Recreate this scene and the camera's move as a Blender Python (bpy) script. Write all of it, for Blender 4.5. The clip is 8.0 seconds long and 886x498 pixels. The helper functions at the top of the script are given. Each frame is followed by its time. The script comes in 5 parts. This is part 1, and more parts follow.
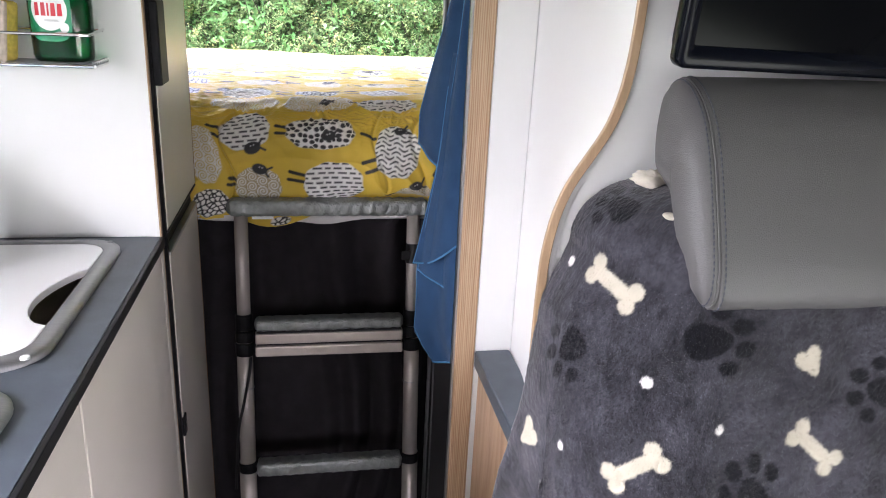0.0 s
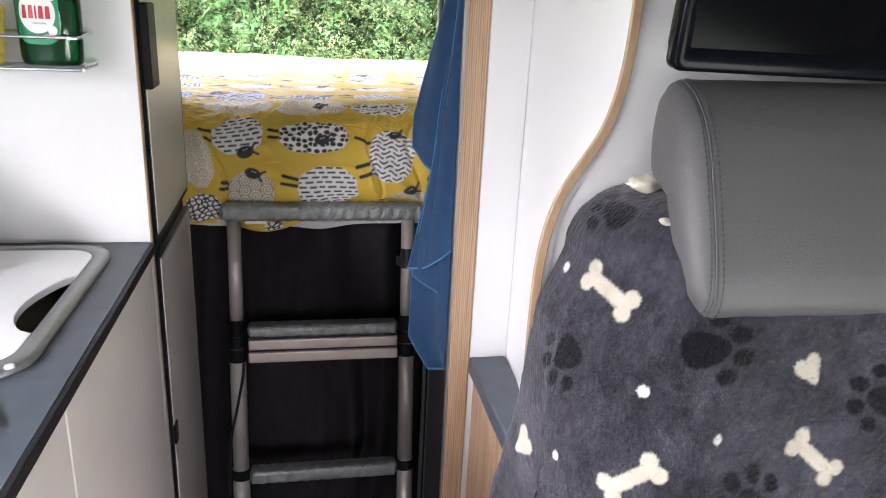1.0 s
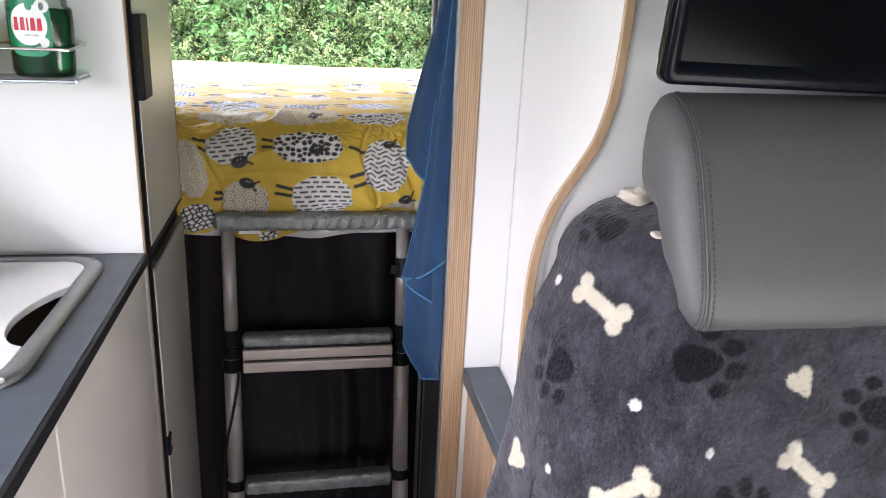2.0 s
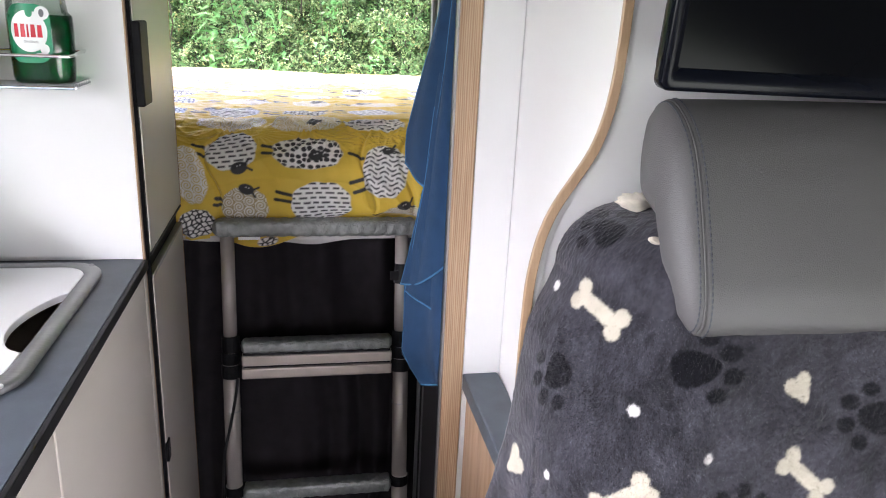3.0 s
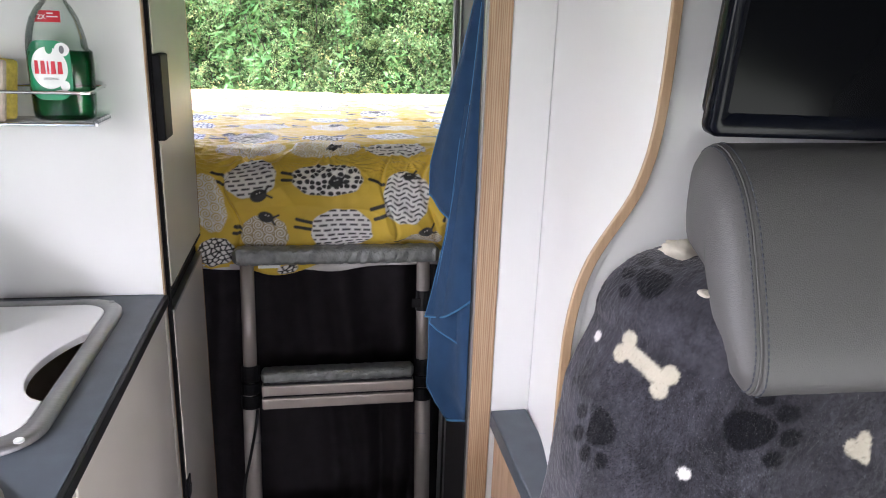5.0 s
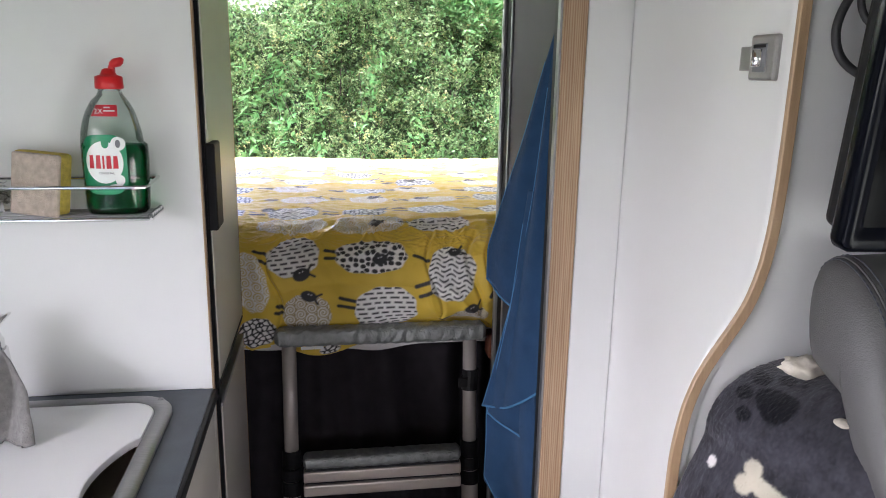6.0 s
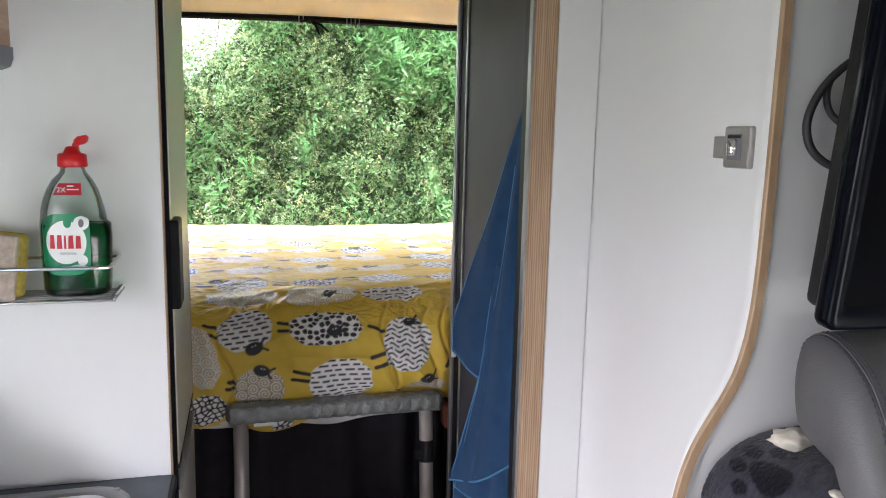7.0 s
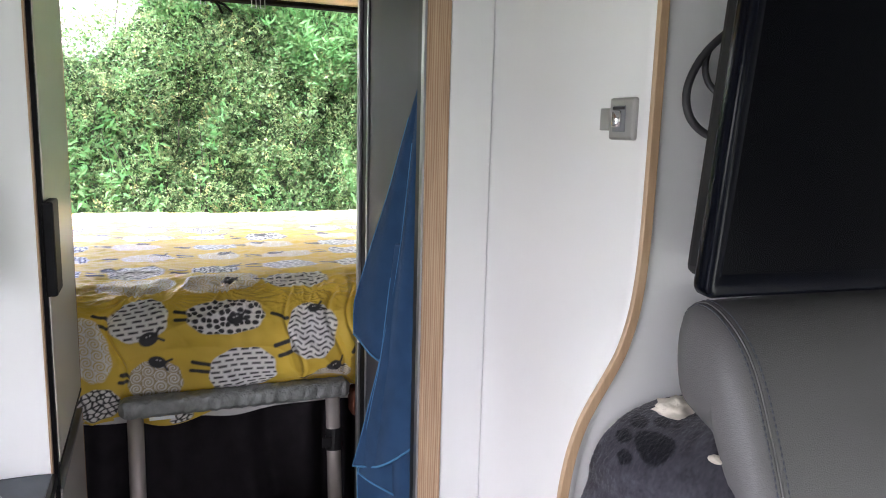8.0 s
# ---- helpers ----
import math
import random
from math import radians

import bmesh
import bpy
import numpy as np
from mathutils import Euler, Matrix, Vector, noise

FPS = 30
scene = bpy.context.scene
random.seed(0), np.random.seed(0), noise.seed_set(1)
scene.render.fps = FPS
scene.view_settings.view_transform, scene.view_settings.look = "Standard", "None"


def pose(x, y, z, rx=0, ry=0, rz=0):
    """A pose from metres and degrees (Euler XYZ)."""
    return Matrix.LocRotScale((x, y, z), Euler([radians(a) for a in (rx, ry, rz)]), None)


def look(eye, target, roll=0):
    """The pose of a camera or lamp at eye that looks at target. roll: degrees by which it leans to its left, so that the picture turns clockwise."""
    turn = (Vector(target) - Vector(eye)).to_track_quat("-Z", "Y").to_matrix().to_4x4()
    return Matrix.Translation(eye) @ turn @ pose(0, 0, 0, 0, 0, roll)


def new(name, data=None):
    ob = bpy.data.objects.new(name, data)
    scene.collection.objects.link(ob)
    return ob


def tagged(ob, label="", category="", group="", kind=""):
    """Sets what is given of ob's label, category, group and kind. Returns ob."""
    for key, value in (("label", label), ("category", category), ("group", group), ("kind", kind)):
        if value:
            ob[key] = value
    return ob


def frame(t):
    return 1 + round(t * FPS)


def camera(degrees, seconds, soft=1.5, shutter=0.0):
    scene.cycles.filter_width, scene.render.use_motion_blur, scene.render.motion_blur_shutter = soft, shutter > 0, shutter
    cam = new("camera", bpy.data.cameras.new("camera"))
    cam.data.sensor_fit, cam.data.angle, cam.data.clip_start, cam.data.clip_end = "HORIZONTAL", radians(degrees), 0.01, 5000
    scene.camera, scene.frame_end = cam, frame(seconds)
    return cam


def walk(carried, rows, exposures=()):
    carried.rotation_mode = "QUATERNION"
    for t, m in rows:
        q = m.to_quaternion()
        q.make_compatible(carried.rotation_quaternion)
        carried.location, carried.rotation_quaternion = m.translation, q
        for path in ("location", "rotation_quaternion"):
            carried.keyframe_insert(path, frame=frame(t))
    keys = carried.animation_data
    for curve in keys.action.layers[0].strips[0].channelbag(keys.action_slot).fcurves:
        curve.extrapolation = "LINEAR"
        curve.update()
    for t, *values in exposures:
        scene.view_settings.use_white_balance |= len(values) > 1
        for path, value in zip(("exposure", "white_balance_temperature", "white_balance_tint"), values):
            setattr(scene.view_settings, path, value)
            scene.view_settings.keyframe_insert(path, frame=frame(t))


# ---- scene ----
cam = camera(61.8, 8.0, soft=1.0)
PATH = [
    (0, (-0.031, 0.177, 1.28), (0.321, 2.035, 0.628), 2.8),
    (0.5, (-0.03, 0.18, 1.279), (0.321, 2.041, 0.634), 2.6),
    (1, (-0.025, 0.189, 1.278), (0.336, 2.049, 0.636), 2.8),
    (1.5, (-0.02, 0.192, 1.283), (0.347, 2.052, 0.648), 2.7),
    (3, (-0.019, 0.19, 1.284), (0.351, 2.058, 0.674), 2.7),
    (3.5, (-0.021, 0.191, 1.284), (0.337, 2.063, 0.676), 2.7),
    (4, (-0.024, 0.2, 1.284), (0.321, 2.075, 0.677), 2.7),
    (5.3, (-0.036, 0.247, 1.322), (0.286, 2.138, 0.758), 1.4),
    (5.5, (-0.04, 0.262, 1.33), (0.265, 2.164, 0.792), 1.1),
    (6, (-0.095, 0.298, 1.351), (0.215, 2.219, 0.888), 1.0),
    (6.5, (-0.153, 0.305, 1.381), (0.202, 2.246, 1.059), 1.0),
    (7, (-0.161, 0.308, 1.372), (0.36, 2.215, 1.069), 1.3),
    (7.5, (-0.15, 0.315, 1.364), (0.492, 2.185, 1.064), 1.7),
    (8, (-0.124, 0.316, 1.356), (0.595, 2.153, 1.032), 1.5),
]
EXPOSURES = [(0.0, 4.45, 6150, 20), (4.2, 4.45, 6100, 20), (6.3, 3.93, 6080, 20), (8.0, 4.12, 6040, 20)]
walk(cam, [(t, look(eye, target, roll)) for t, eye, target, roll in PATH], EXPOSURES)
SKY, SUN, DOOR_W, KITCHEN_W, SCREEN_W = 0.24, 0.3, 1.22, 0.37, 0.58
# prints on the throw: kind, x, z, turn, size, y
PRINTS = [
    ("bone", 0.216, 1.054, -0.36, 0.052, 0.738), ("bone", 0.240, 0.902, 0.75, 0.050, 0.677), ("bone", 0.396, 0.922, -0.72, 0.048, 0.662),
    ("paw", 0.299, 1.020, -1.40, 0.041, 0.679), ("paw", 0.195, 0.976, 2.5, 0.040, 0.762), ("paw", 0.238, 1.116, 1.30, 0.038, 0.785), ("paw", 0.337, 0.889, 0.3, 0.041, 0.652), ("paw", 0.458, 0.970, 1.4, 0.041, 0.673),
    ("dot", 0.246, 0.977, 0.0052, 0.689), ("dot", 0.305, 0.944, 0.0045, 0.665), ("dot", 0.195, 0.888, 0.0042, 0.738), ("heart", 0.386, 0.999, 0.018, 0.5, 0.678), ("heart", 0.181, 0.866, 0.022, -0.6, 0.795),
    ("dot", 0.199, 1.050, 0.005, 0.806), ("bone", 0.20, 0.82, 0.9, 0.05, 0.70), ("bone", 0.50, 0.86, 0.6, 0.05, 0.655), ("paw", 0.27, 0.80, -0.5, 0.046), ("heart", 0.43, 0.82, 0.018, -0.3),
]

# ---------- light ----------
world = bpy.data.worlds.new("world")
scene.world = world
world.use_nodes = True
wn = world.node_tree.nodes
sky = wn.new("ShaderNodeTexSky")
sky.sky_type, sky.sun_disc = "NISHITA", False
sky.sun_elevation, sky.sun_rotation = radians(54), radians(-68)
sky.air_density, sky.dust_density = 1.0, 6.0
wn["Background"].inputs["Strength"].default_value = SKY
cloud = wn.new("ShaderNodeHueSaturation")
cloud.inputs["Saturation"].default_value = 0.06
world.node_tree.links.new(sky.outputs[0], cloud.inputs["Color"])
world.node_tree.links.new(cloud.outputs[0], wn["Background"].inputs[0])

sun = new("sun", bpy.data.lights.new("sun", "SUN"))
sun.data.energy, sun.data.angle, sun.data.color = SUN, radians(35), (1.0, 0.98, 0.95)
sun.matrix_world = look((-5.5, 2.2, 8.2), (0, 0, 0))


def window_light(name, eye, target, w, h, watts, spread=180, color=(1.0, 0.972, 0.955)):
    lamp = new(name, bpy.data.lights.new(name, "AREA"))
    lamp.data.shape, lamp.data.size, lamp.data.size_y = "RECTANGLE", w, h
    lamp.data.energy, lamp.data.color, lamp.data.spread = watts, color, radians(spread)
    lamp.matrix_world = look(eye, target)
    return lamp


# area lamps added at openings out of view, standing in for sky light
window_light("sliding_door_daylight", (0.92, -0.65, 0.68), (-0.5, -0.35, 0.30), 1.35, 0.76, DOOR_W, 150)
window_light("kitchen_window_daylight", (-0.99, 0.30, 1.24), (0.20, 0.50, 0.30), 0.78, 0.38, KITCHEN_W, 120)
window_light("windscreen_daylight", (0.0, -2.24, 1.16), (0.0, 1.5, 0.90), 1.5, 0.42, SCREEN_W)


# ---------- noise ----------
def vnoise(x, y, seed=0):
    """Smooth value noise on arrays, about -1 to 1."""
    table = np.random.RandomState(seed).rand(256, 256) * 2 - 1
    xi, yi = np.floor(x).astype(int), np.floor(y).astype(int)
    fx, fy = x - xi, y - yi
    fx, fy = fx * fx * (3 - 2 * fx), fy * fy * (3 - 2 * fy)
    a, b = table[xi % 256, yi % 256], table[(xi + 1) % 256, yi % 256]
    c, d = table[xi % 256, (yi + 1) % 256], table[(xi + 1) % 256, (yi + 1) % 256]
    return (a * (1 - fx) + b * fx) * (1 - fy) + (c * (1 - fx) + d * fx) * fy


def smooth(e0, e1, x):
    t = np.clip((x - e0) / (e1 - e0), 0, 1)
    return t * t * (3 - 2 * t)


# ---------- materials ----------
def material(name, color, rough=0.5, metal=0.0, vary=0.0, scale=20.0, stretch=(1, 1, 1), bump=0.0, bump_scale=200.0, color2=None,
             island=0.0, attribute="", sheen=0.0, coat=0.0, spec=0.5, through_light=0.0):
    m = bpy.data.materials.new(name)
    m.use_nodes = True
    nt = m.node_tree
    n, link = nt.nodes, nt.links.new
    p = n["Principled BSDF"]
    p.inputs["Roughness"].default_value, p.inputs["Metallic"].default_value = rough, metal
    p.inputs["Specular IOR Level"].default_value = spec
    if sheen:
        p.inputs["Sheen Weight"].default_value, p.inputs["Sheen Roughness"].default_value = sheen, 0.4
    if coat:
        p.inputs["Coat Weight"].default_value, p.inputs["Coat Roughness"].default_value = coat, 0.08
    coords = n.new("ShaderNodeTexCoord")
    mapping = n.new("ShaderNodeMapping")
    mapping.inputs["Scale"].default_value = stretch
    link(coords.outputs["Object"], mapping.inputs[0])
    big = n.new("ShaderNodeTexNoise")
    big.inputs["Scale"].default_value, big.inputs["Detail"].default_value = scale, 6.0
    link(mapping.outputs[0], big.inputs["Vector"])
    ramp = n.new("ShaderNodeMapRange")
    ramp.inputs["From Min"].default_value, ramp.inputs["From Max"].default_value = 0.3, 0.7
    link(big.outputs["Fac"], ramp.inputs["Value"])
    mix = n.new("ShaderNodeMix")
    mix.data_type = "RGBA"
    c2 = color2 or tuple(max(0.0, c * (1 - vary)) for c in color)
    mix.inputs["A"].default_value, mix.inputs["B"].default_value = (*color, 1), (*c2, 1)
    link(ramp.outputs[0], mix.inputs["Factor"])
    out = mix.outputs["Result"]
    if attribute:
        at = n.new("ShaderNodeAttribute")
        at.attribute_name = attribute
        mult = n.new("ShaderNodeMix")
        mult.data_type, mult.blend_type = "RGBA", "MULTIPLY"
        mult.inputs["Factor"].default_value = 1.0
        link(at.outputs["Color"], mult.inputs["A"])
        link(out, mult.inputs["B"])
        out = mult.outputs["Result"]
    if island:
        geo = n.new("ShaderNodeNewGeometry")
        hsv = n.new("ShaderNodeHueSaturation")
        for socket, lo, hi in (("Hue", 0.5 - 0.05 * island, 0.5 + 0.05 * island), ("Value", 1 - 0.6 * island, 1 + 0.6 * island)):
            mr = n.new("ShaderNodeMapRange")
            mr.inputs["To Min"].default_value, mr.inputs["To Max"].default_value = lo, hi
            link(geo.outputs["Random Per Island"], mr.inputs["Value"])
            link(mr.outputs[0], hsv.inputs[socket])
        link(out, hsv.inputs["Color"])
        out = hsv.outputs["Color"]
    link(out, p.inputs["Base Color"])
    if through_light:
        trans = n.new("ShaderNodeBsdfTranslucent")
        link(out, trans.inputs["Color"])
        both = n.new("ShaderNodeMixShader")
        both.inputs[0].default_value = through_light
        link(p.outputs[0], both.inputs[1])
        link(trans.outputs[0], both.inputs[2])
        link(both.outputs[0], n["Material Output"].inputs["Surface"])
    if bump:
        fine = n.new("ShaderNodeTexNoise")
        fine.inputs["Scale"].default_value, fine.inputs["Detail"].default_value = bump_scale, 4.0
        link(mapping.outputs[0], fine.inputs["Vector"])
        bp = n.new("ShaderNodeBump")
        bp.inputs["Strength"].default_value, bp.inputs["Distance"].default_value = bump, 0.002
        link(fine.outputs["Fac"], bp.inputs["Height"])
        link(bp.outputs[0], p.inputs["Normal"])
    return m


def wood(name, light, dark, rough=0.45, along=(26, 26, 1.6), scale=7.0, figure=0.6):
    m = material(name, light, rough, scale=scale, stretch=along, color2=dark, bump=0.15, bump_scale=60)
    n, link = m.node_tree.nodes, m.node_tree.links.new
    p = n["Principled BSDF"]
    wave = n.new("ShaderNodeTexWave")
    wave.wave_type, wave.bands_direction = "BANDS", "X"
    wave.inputs["Scale"].default_value, wave.inputs["Distortion"].default_value = 3.2, 5.5
    wave.inputs["Detail"].default_value, wave.inputs["Detail Scale"].default_value = 4.0, 1.6
    link(n["Mapping"].outputs[0], wave.inputs["Vector"])
    mix = n.new("ShaderNodeMix")
    mix.data_type, mix.blend_type = "RGBA", "MULTIPLY"
    mr = n.new("ShaderNodeMapRange")
    mr.inputs["To Max"].default_value = figure
    link(wave.outputs["Fac"], mr.inputs["Value"])
    link(mr.outputs[0], mix.inputs["Factor"])
    link(n["Mix"].outputs["Result"], mix.inputs["A"])
    mix.inputs["B"].default_value = (0.62, 0.47, 0.36, 1)
    link(mix.outputs["Result"], p.inputs["Base Color"])
    return m


def clear(name, tint, gloss=0.12, rough=0.03):
    """Clear plastic or liquid that lets tinted light through and shines a little."""
    m = bpy.data.materials.new(name)
    m.use_nodes = True
    n, link = m.node_tree.nodes, m.node_tree.links.new
    n.remove(n["Principled BSDF"])
    tr, gl = n.new("ShaderNodeBsdfTransparent"), n.new("ShaderNodeBsdfGlossy")
    fr, mx = n.new("ShaderNodeFresnel"), n.new("ShaderNodeMixShader")
    tr.inputs["Color"].default_value = (*tint, 1)
    gl.inputs["Roughness"].default_value = rough
    fr.inputs["IOR"].default_value = 1.2 + gloss * 2
    part_of = n.new("ShaderNodeMath")
    part_of.operation = "MULTIPLY"
    part_of.inputs[1].default_value = 0.8
    link(fr.outputs[0], part_of.inputs[0])
    link(part_of.outputs[0], mx.inputs[0])
    link(tr.outputs[0], mx.inputs[1])
    link(gl.outputs[0], mx.inputs[2])
    link(mx.outputs[0], n["Material Output"].inputs["Surface"])
    return m


M = {
    "white": material("white_laminate", (0.72, 0.725, 0.715), 0.42, vary=0.05, scale=3, bump=0.05, bump_scale=400),
    "greige": material("greige_laminate", (0.57, 0.525, 0.48), 0.32, vary=0.10, scale=4, bump=0.05, bump_scale=300, coat=0.1),
    "champagne": material("champagne_gloss_laminate", (0.50, 0.47, 0.41), 0.34, vary=0.08, scale=4, spec=0.6),
    "oak": wood("oak_edge", (0.50, 0.365, 0.235), (0.36, 0.245, 0.15), along=(34, 34, 1.3), figure=0.75),
    "oak_pale": wood("pale_oak_trim", (0.42, 0.285, 0.165), (0.34, 0.225, 0.13), along=(30, 30, 3), figure=0.1),
    "oak_wide": wood("oak_veneer", (0.50, 0.36, 0.27), (0.40, 0.28, 0.20), along=(2, 2, 16), scale=3),
    "oak_up": wood("oak_veneer_upright", (0.52, 0.36, 0.24), (0.42, 0.28, 0.18), along=(12, 12, 1.5), scale=4),
    "worktop": material("slate_worktop", (0.080, 0.098, 0.122), 0.42, vary=0.25, scale=30, bump=0.1, bump_scale=900),
    "black": material("black_plastic", (0.008, 0.008, 0.009), 0.5, vary=0.3, scale=40, spec=0.08),
    "black_edge": material("black_edge", (0.012, 0.012, 0.013), 0.5, vary=0.3, scale=60, spec=0.3),
    "dark_panel": material("anthracite_panel", (0.060, 0.057, 0.068), 0.55, spec=0.2, vary=0.2, scale=5, bump=0.06, bump_scale=500),
    "steel": material("brushed_steel", (0.36, 0.36, 0.365), 0.40, 0.9, vary=0.15, scale=40, stretch=(1, 20, 1), bump=0.05),
    "chrome": material("chrome", (0.80, 0.80, 0.80), 0.08, 1.0, vary=0.1, scale=30),
    "alu": material("anodised_aluminium", (0.44, 0.40, 0.37), 0.45, 0.45, vary=0.12, scale=30, stretch=(1, 1, 0.2), bump=0.05),
    "alu_slat": material("champagne_aluminium_slat", (0.52, 0.46, 0.41), 0.45, 0.5, vary=0.12, scale=20),
    "foil": material("silver_foil_padding", (0.30, 0.315, 0.305), 0.42, 0.5, vary=0.35, scale=60, bump=0.45, bump_scale=150),
    "leather": material("grey_leatherette", (0.084, 0.083, 0.083), 0.52, vary=0.06, scale=6, bump=0.22, bump_scale=900),
    "thread": material("blue_grey_thread", (0.050, 0.056, 0.075), 0.8, vary=0.2, scale=300),
    "screen": material("tv_screen", (0.0016, 0.002, 0.003), 0.14, vary=0.3, scale=4, spec=0.05),
    "tv_case": material("tv_gloss_black", (0.0025, 0.0035, 0.007), 0.20, vary=0.3, scale=10, spec=0.10),
    "rubber": material("black_cable", (0.02, 0.02, 0.022), 0.55, vary=0.2, scale=100),
    "latch_grey": material("satin_nickel_latch", (0.36, 0.35, 0.34), 0.38, 0.6, vary=0.1, scale=80),
    "blue": material("blue_microfibre", (0.020, 0.056, 0.125), 0.9, vary=0.2, scale=40, bump=0.35, bump_scale=1600, sheen=0.08, spec=0.2),
    "blue_hem": material("light_blue_hem", (0.06, 0.19, 0.36), 0.8, vary=0.2, scale=300),
    "curtain": material("black_curtain_cloth", (0.024, 0.021, 0.024), 0.9, vary=0.3, scale=30, bump=0.3, bump_scale=1200, spec=0.15),
    "sheet": material("white_sheet", (0.72, 0.70, 0.68), 0.85, vary=0.12, scale=25, bump=0.3, bump_scale=900),
    "duvet": material("printed_cotton", (1.0, 1.0, 1.0), 0.55, vary=0.07, scale=14, bump=0.25, bump_scale=1500, attribute="print", sheen=0.32, spec=0.5),
    "plush": material("printed_plush", (1.0, 1.0, 1.0), 0.95, vary=0.18, scale=40, bump=0.35, bump_scale=1600, attribute="print", sheen=0.42, spec=0.1),
    "lining": material("tan_headlining", (0.55, 0.43, 0.30), 0.85, vary=0.12, scale=8, bump=0.3, bump_scale=900),
    "floor": material("grey_vinyl_floor", (0.12, 0.105, 0.09), 0.5, vary=0.35, scale=12, stretch=(1, 6, 1)),
    "felt": material("grey_felt_lining", (0.42, 0.415, 0.405), 0.9, vary=0.15, scale=12, bump=0.3, bump_scale=700),
    "van_grey": material("grey_van_lining", (0.52, 0.515, 0.505), 0.6, vary=0.08, scale=5),
    "red": material("red_plastic", (0.62, 0.012, 0.014), 0.32, vary=0.1, scale=60),
    "red_print": material("red_print", (0.55, 0.015, 0.03), 0.4, vary=0.05, scale=60),
    "white_print": material("white_print", (0.82, 0.84, 0.82), 0.35, vary=0.04, scale=60),
    "green_print": material("green_print", (0.008, 0.27, 0.12), 0.35, vary=0.12, scale=60),
    "bottle": clear("clear_bottle_plastic", (0.88, 0.93, 0.90), 0.14),
    "liquid": clear("green_liquid", (0.035, 0.56, 0.29), 0.08),
    "sponge": material("yellow_sponge", (0.68, 0.52, 0.10), 0.9, vary=0.3, scale=160, bump=0.8, bump_scale=500),
    "scour": material("beige_scouring_face", (0.56, 0.47, 0.39), 0.95, vary=0.3, scale=120, bump=0.9, bump_scale=700),
    "wool": material("dark_wire_wool", (0.03, 0.03, 0.03), 0.5, 0.5, vary=0.5, scale=300),
    "bag": material("frosted_plastic", (0.45, 0.45, 0.45), 0.25, vary=0.3, scale=90),
    "rag": material("grey_rag", (0.25, 0.24, 0.23), 0.95, vary=0.25, scale=120, bump=0.9, bump_scale=420),
    "board": material("white_chopping_board", (0.88, 0.88, 0.88), 0.28, vary=0.04, scale=6, coat=0.2),
    "basin": material("basin_steel", (0.50, 0.42, 0.33), 0.5, 0.3, vary=0.2, scale=10),
    "locker_grey": material("grey_plastic_profile", (0.16, 0.165, 0.175), 0.4, vary=0.1, scale=30),
    "grass": material("grass_ground", (0.062, 0.088, 0.036), 0.9, vary=0.5, scale=6, bump=0.6, bump_scale=60),
    "leaf": material("bramble_leaf", (0.108, 0.190, 0.066), 0.50, spec=0.3, vary=0.35, scale=2.2, island=0.75, through_light=0.35),
    "leaf_pale": material("willow_leaf", (0.125, 0.265, 0.092), 0.55, spec=0.2, vary=0.25, scale=2.5, island=0.4, through_light=0.4),
    "leaf_yellow": material("yellowing_leaf", (0.36, 0.36, 0.14), 0.45, vary=0.3, scale=3, island=0.6, through_light=0.35),
    "leaf_shoot": material("young_shoot_leaf", (0.265, 0.355, 0.160), 0.55, spec=0.2, vary=0.25, scale=2.5, island=0.6, through_light=0.35),
    "twig": material("hedge_twig", (0.05, 0.04, 0.03), 0.9, vary=0.4, scale=40),
    # dark green that stands in for the shade deep between the leaves
    "shade": material("hedge_shade", (0.045, 0.080, 0.032), 0.95, vary=0.5, scale=9),
    "tag": material("cream_fleece", (0.68, 0.63, 0.53), 0.95, vary=0.15, scale=120, bump=0.8, bump_scale=900),
}


# ---------- mesh helpers ----------
def part(name, bm, mat, parent=None, label="", smooth_faces=False):
    mesh = bpy.data.meshes.new(name)
    bm.to_mesh(mesh)
    bm.free()
    return finish(name, mesh, mat, parent, label, smooth_faces)


def finish(name, mesh, mat, parent=None, label="", smooth_faces=False):
    mats = mat if isinstance(mat, (list, tuple)) else [mat]
    for m in mats:
        mesh.materials.append(m)
    if smooth_faces:
        mesh.polygons.foreach_set("use_smooth", [True] * len(mesh.polygons))
    mesh.update()
    ob = new(name, mesh)
    if parent is not None:
        ob.parent = parent
    if label:
        ob["label"] = label
    return ob


def thing(name, label, category, group="", kind=""):
    return tagged(new(name), label, category, group, kind)


def add_box(bm, lo, hi, bevel=0.0, segments=2, turn=None):
    made = bmesh.ops.create_cube(bm, size=1.0)["verts"]
    c = [(a + b) / 2 for a, b in zip(lo, hi)]
    s = [b - a for a, b in zip(lo, hi)]
    for v in made:
        v.co = Vector((v.co.x * s[0], v.co.y * s[1], v.co.z * s[2]))
    if bevel:
        edges = list({e for v in made for e in v.link_edges})
        res = bmesh.ops.bevel(bm, geom=edges, offset=bevel, segments=segments, profile=0.5, affect="EDGES")
        made = list({v for f in res["faces"] for v in f.verts} | {v for v in made if v.is_valid})
    for v in made:
        if v.is_valid:
            v.co = (turn @ v.co if turn else v.co) + Vector(c)
    return bm


def box(lo, hi, bevel=0.0, segments=2, turn=None):
    return add_box(bmesh.new(), lo, hi, bevel, segments, turn)


